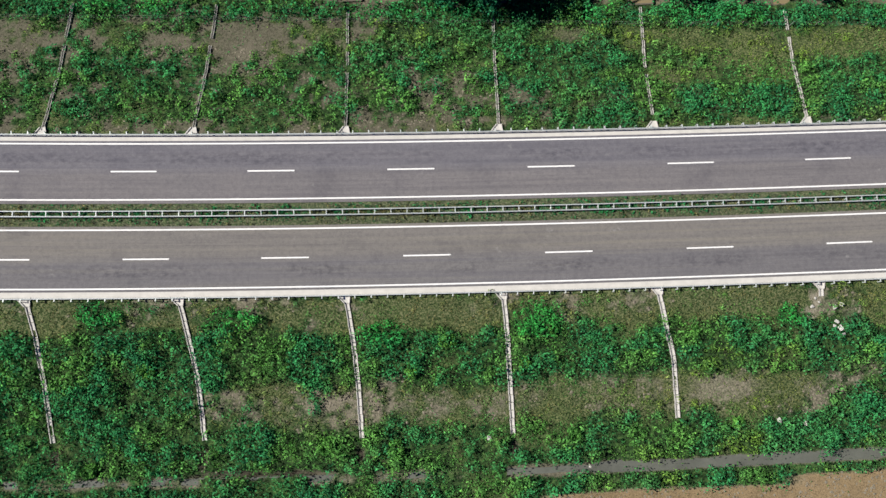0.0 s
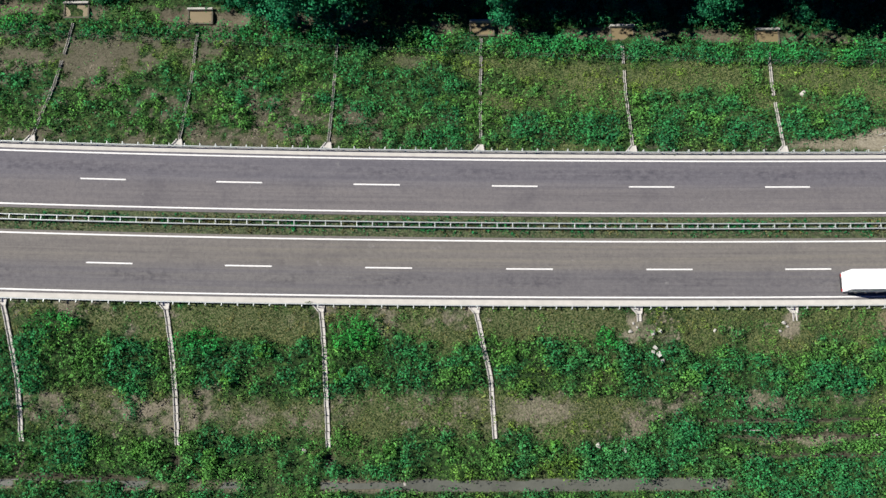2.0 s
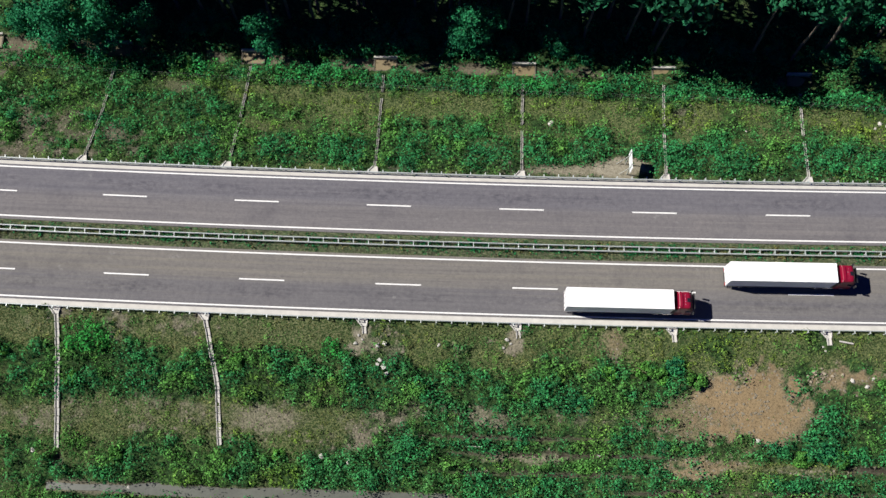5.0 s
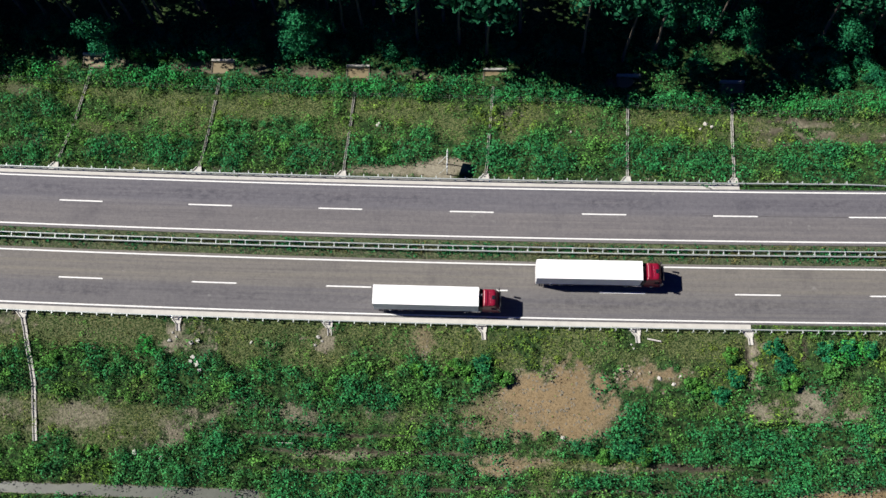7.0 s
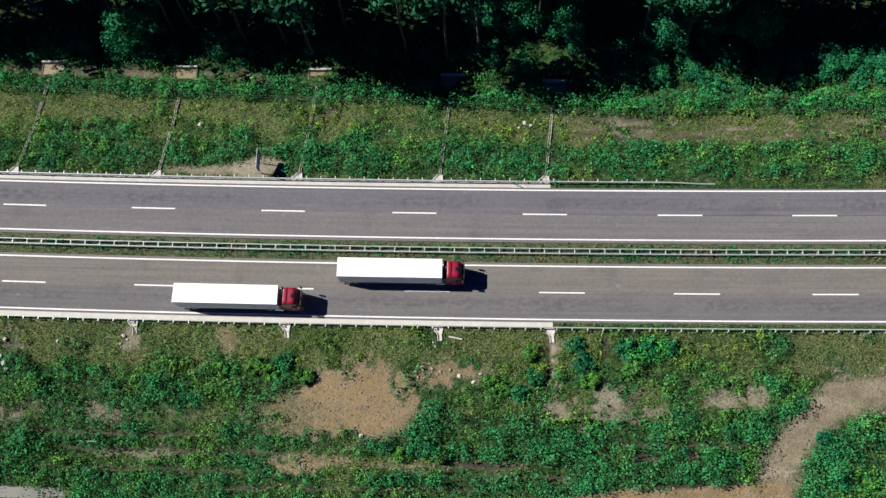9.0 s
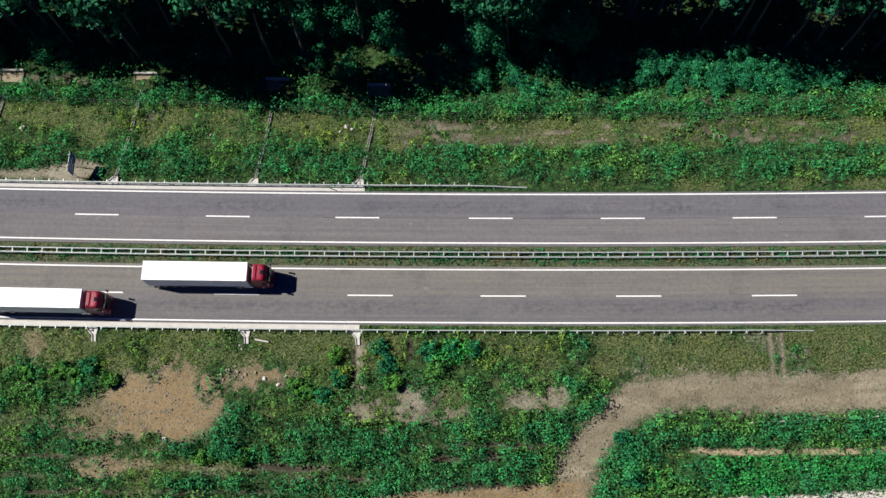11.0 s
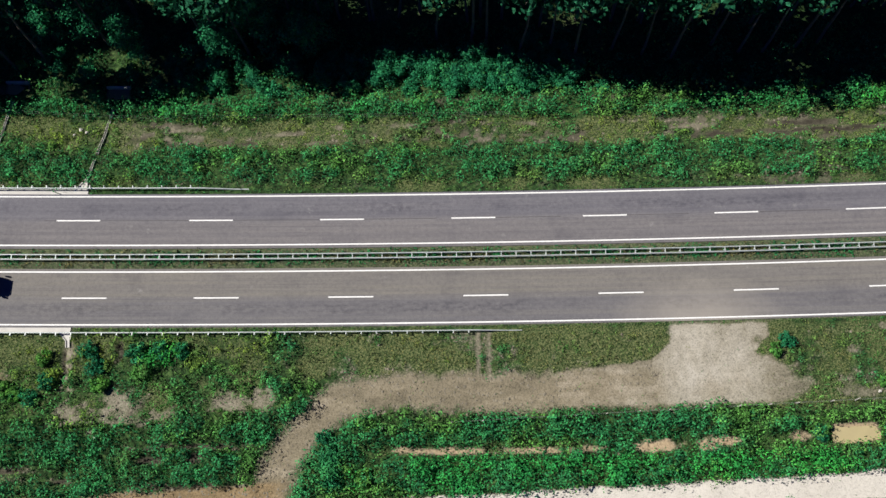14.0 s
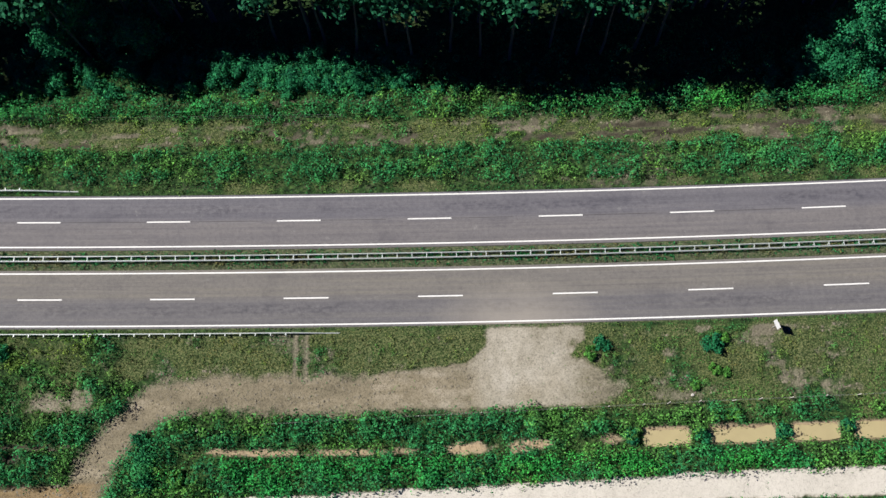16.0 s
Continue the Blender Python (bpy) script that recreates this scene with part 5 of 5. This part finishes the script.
    slope_east = [(73.5, -28.5, 1, 0.7), (74.5, -31.0, 1, 0.8), (74.8, -34.0, 1, 0.9), (75.0, -37.0, 1, 0.9), (79, -33.5, 3, 1.0), (137.3, -29.0, 1, 0.75), (146.4, -29.2, 1, 0.75), (156.9, -29.0, 1, 0.7), (165.2, -28.6, 1, 0.6), (150.5, -26.6, 3, 0.8), (146, -23.0, 3, 0.6), (133.8, -17.5, 1, 0.75), (132.5, -18.6, 3, 0.8), (148.4, -17.9, 1, 0.95), (149.6, -17.0, 3, 0.8), (148.6, -21.0, 3, 0.7), (150.0, -21.5, 4, 0.9)]
    for x, d, k, s in slope_west + slope_east:
        plant(BUSHES[k], ("shrub", "stem", "foliage"), x, d, s, rnd.uniform(0, 360), label, "shrub", "shrubs on the slope")


plant_bushes()


# ---- weeds and grass ----
def scatter(n, tufts):
    """Places where plants grow, with what grows there."""
    x = np.random.uniform(-150, 185, n)
    d = np.where(np.random.random(n) < 0.58, np.random.uniform(-46, -15.7, n), np.random.uniform(4.85, 30, n))
    if tufts:
        d = np.where((x > GUTTER_END + 0.3) & (np.random.random(n) < 0.03), np.random.choice((-15.05, 4.25), n) + np.random.uniform(-0.35, 0.35, n), d)
    bare, lush, yellow, dry, tone, tall, red, shape = cover(x, d)
    if tufts:
        likely = np.clip(1 - 1.05 * bare, np.where(bare < 0.93, 0.12, np.where((d < -15) & (d > -26) & (x > 60), 0.05, 0.02)), 1) * (1.0 - 0.45 * lush)
    else:
        likely = np.clip(1 - 1.5 * bare, 0.0, 1) * np.clip(0.30 + 0.95 * lush, 0, 1) * (1 - 0.25 * dry)
    if not tufts:
        likely = likely * (0.16 + 1.05 * step(0.43, 0.51, fbm(0.6 * x, d, 1.5, 101, 3) + 0.12 * np.clip(tall - 1.0, 0, 1)))
        likely = likely * np.where((x > 6) & (x < 68) & (d < -15) & (lush < 0.8), np.where(x > 38, 0.85, 0.6), 1)
        likely = np.maximum(likely, 0.95 * step(0.3, 0.7, shape["bright"]))
    likely = likely * np.where(shape["wood"] > 0.5, np.where((x > 45) & (d < np.where(x < 104, 24.5, 19.7)), 0.9, 0.4), 1) * (1 - shape["ditch"]) * (1 - shape["stream"]) * (1 - shape["pools"])
    keep = np.random.random(n) < likely
    for x0, d0, x1, d1 in DRAINS:
        t = np.clip((d - d0) / (d1 - d0), 0, 1)
        inside = (np.abs(x - x0 - t * (x1 - x0)) < (0.5 if d0 < 0 else 0.42)) & ((d - d0) * (d - d1) < 0)
        keep &= ~(inside & (np.random.random(n) < (0.98 if d0 < 0 else 0.5)))
    for x0, d0 in INLETS:
        keep &= ~((np.abs(x - x0 + 0.3) < 0.9) & (np.abs(d - d0) < 1.3))
    for x0, x1 in NORTH_DRAINS:
        keep &= ~((np.abs(x - x1 - 0.2) < 1.9) & (np.abs(d - fence_d(x1) - 3.9) < 1.5))
    return [v[keep] for v in (x, d, bare, lush, yellow, dry, tall, shape["bright"], shape["wood"])]


def sow():
    np.random.seed(42)
    species = (("dark_weeds", (0.016, 0.188, 0.072), "dense dark green leafy weeds"), ("green_weeds", (0.080, 0.236, 0.052), "mid green grass and weeds"), ("yellow_weeds", (0.154, 0.238, 0.034), "yellow-green flowering weeds"), ("dry_grass", (0.178, 0.152, 0.068), "dry brown grass tufts"), ("bright_weeds", (0.030, 0.305, 0.056), "patches of vivid green leafy weeds"))
    colours = np.array([c for name, c, label in species])
    for tufts, count in ((False, 66000), (True, 145000)):
        x, d, bare, lush, yellow, dry, tall, vivid, wood = scatter(count, tufts)
        patch, gold = fbm(0.6 * x, d, 3.0, 61, 3), fbm(0.5 * x, d, 3.6, 71, 3)
        lush, yellow, dry = np.where(wood > 0.5, 1, lush), np.where(wood > 0.5, 0, yellow), np.where(wood > 0.5, 0, dry)
        want = np.stack(((1.0 if tufts else 1.5) * lush ** 1.2 * step(0.43, 0.53, patch + 0.25 * (lush - 0.5)), 0.42 + 0.3 * lush - 0.15 * dry, 1.15 * yellow * step(0.42, 0.58, gold), 0.03 + (1.25 if tufts else 0.5) * dry * step(0.3, 0.6, 1 - patch), 1.9 * step(0.3, 0.8, vivid)), 1).clip(0.004)
        want = want * np.random.uniform(0.96, 1.04, want.shape)
        kind = np.argmax(want, 1)
        share = want ** 1.8
        tint = (share / share.sum(1, keepdims=True)) @ colours * np.random.uniform(0.82, 1.2, (len(x), 1))
        root = np.stack((x, line_y(x) + WIDER * d, land_z(x, d) - 0.03), 1)
        heap = step(0.45, 0.57, fbm(0.45 * x, d, 1.8, 81, 2))
        for k, (name, c, label) in enumerate(species):
            m = kind == k
            n = int(m.sum())
            if tufts:
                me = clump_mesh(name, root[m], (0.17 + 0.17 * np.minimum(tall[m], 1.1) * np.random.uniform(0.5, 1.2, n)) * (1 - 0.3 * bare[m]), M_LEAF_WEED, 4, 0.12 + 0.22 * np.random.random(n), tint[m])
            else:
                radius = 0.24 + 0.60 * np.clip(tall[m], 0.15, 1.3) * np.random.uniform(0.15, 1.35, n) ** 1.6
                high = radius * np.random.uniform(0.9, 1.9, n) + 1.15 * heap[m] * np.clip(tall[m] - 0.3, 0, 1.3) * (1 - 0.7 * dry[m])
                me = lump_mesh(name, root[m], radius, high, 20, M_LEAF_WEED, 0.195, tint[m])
            tagged(new(name if not tufts else name.replace("weeds", "tufts"), me), label, "weeds", kind="stuff")
    # the strip between the carriageways
    n = 14000
    x = np.random.uniform(-170, 205, n)
    d = -5.3 + np.random.normal(0, 0.55, n).clip(-1.15, 1.15)
    keep = np.random.random(n) < 0.25 + 1.6 * (fbm(x, d, 2.5, 91) - 0.3)
    x, d = x[keep], d[keep]
    root = np.stack((x, line_y(x) + WIDER * d, land_z(x, d) - 0.02), 1)
    green = fbm(x, d, 3.0, 95) + 0.2 * np.random.random(len(x)) > 0.50
    for name, mat, m, label in (("median_weeds", M_LEAF_DARK, green, "low green weeds along the median"), ("median_grass", M_LEAF_DRY, ~green, "dry grass along the median")):
        tagged(new(name, clump_mesh(name, root[m], np.random.uniform(0.18, 0.42, m.sum()), mat, 5)), label, "weeds", kind="stuff")


sow()


# ---- clods and stones on the bare earth ----
M_CLOD = plain("earth_clod", (0.185, 0.165, 0.125), 0.95, 0, 0.45, 1.5, 0.1)


def strew_clods(n):
    """Small uneven lumps of earth and gravel, five-sided."""
    np.random.seed(77)
    x, d = np.random.uniform(-150, 185, n), np.where(np.random.random(n) < 0.8, np.random.uniform(-46, -15.5, n), np.random.uniform(5, 17, n))
    bare, lush, yellow, dry, tone, tall, red, shape = cover(x, d)
    clump = fbm(x, d, 1.6, 111, 3)
    keep = (bare > 0.3) & (tone > 0.2) & (tone < 0.50) & (np.random.random(n) < 3.5 * (clump - 0.32)) & (shape["pools"] + shape["stream"] + shape["wood"] + shape["ditch"] < 0.1)
    x, d = x[keep], d[keep]
    n = len(x)
    root = np.stack((x, line_y(x) + WIDER * d, land_z(x, d) - 0.02), 1)
    size = 0.06 + 0.17 * np.random.random(n) ** 2.5
    az = (np.arange(5) * 1.2566)[None] + np.random.uniform(0, 6.28, (n, 1)) + np.random.normal(0, 0.2, (n, 5))
    reach = size[:, None] * np.random.uniform(0.7, 1.25, (n, 5))
    ring = root[:, None] + np.stack((np.cos(az) * reach, np.sin(az) * reach, np.zeros((n, 5))), 2)
    top = root + np.stack((np.random.normal(0, 0.25, n) * size, np.random.normal(0, 0.25, n) * size, size * np.random.uniform(0.6, 1.2, n)), 1)
    co = np.concatenate((ring, top[:, None]), 1).reshape(-1, 3).astype(np.float32)
    side = np.array([(i, (i + 1) % 5, 5) for i in range(5)])
    tri = (side[None] + 6 * np.arange(n)[:, None, None]).reshape(-1).astype(np.int32)
    me = bpy.data.meshes.new("clods")
    me.vertices.add(6 * n)
    me.vertices.foreach_set("co", co.reshape(-1))
    me.loops.add(len(tri))
    me.loops.foreach_set("vertex_index", tri)
    me.polygons.add(5 * n)
    me.polygons.foreach_set("loop_start", np.arange(0, 15 * n, 3, dtype=np.int32))
    me.update(calc_edges=True)
    me.materials.append(M_CLOD)
    tagged(new("clods", me), "loose brown earth clods and gravel on bare ground", "clods", kind="stuff")


strew_clods(105000)
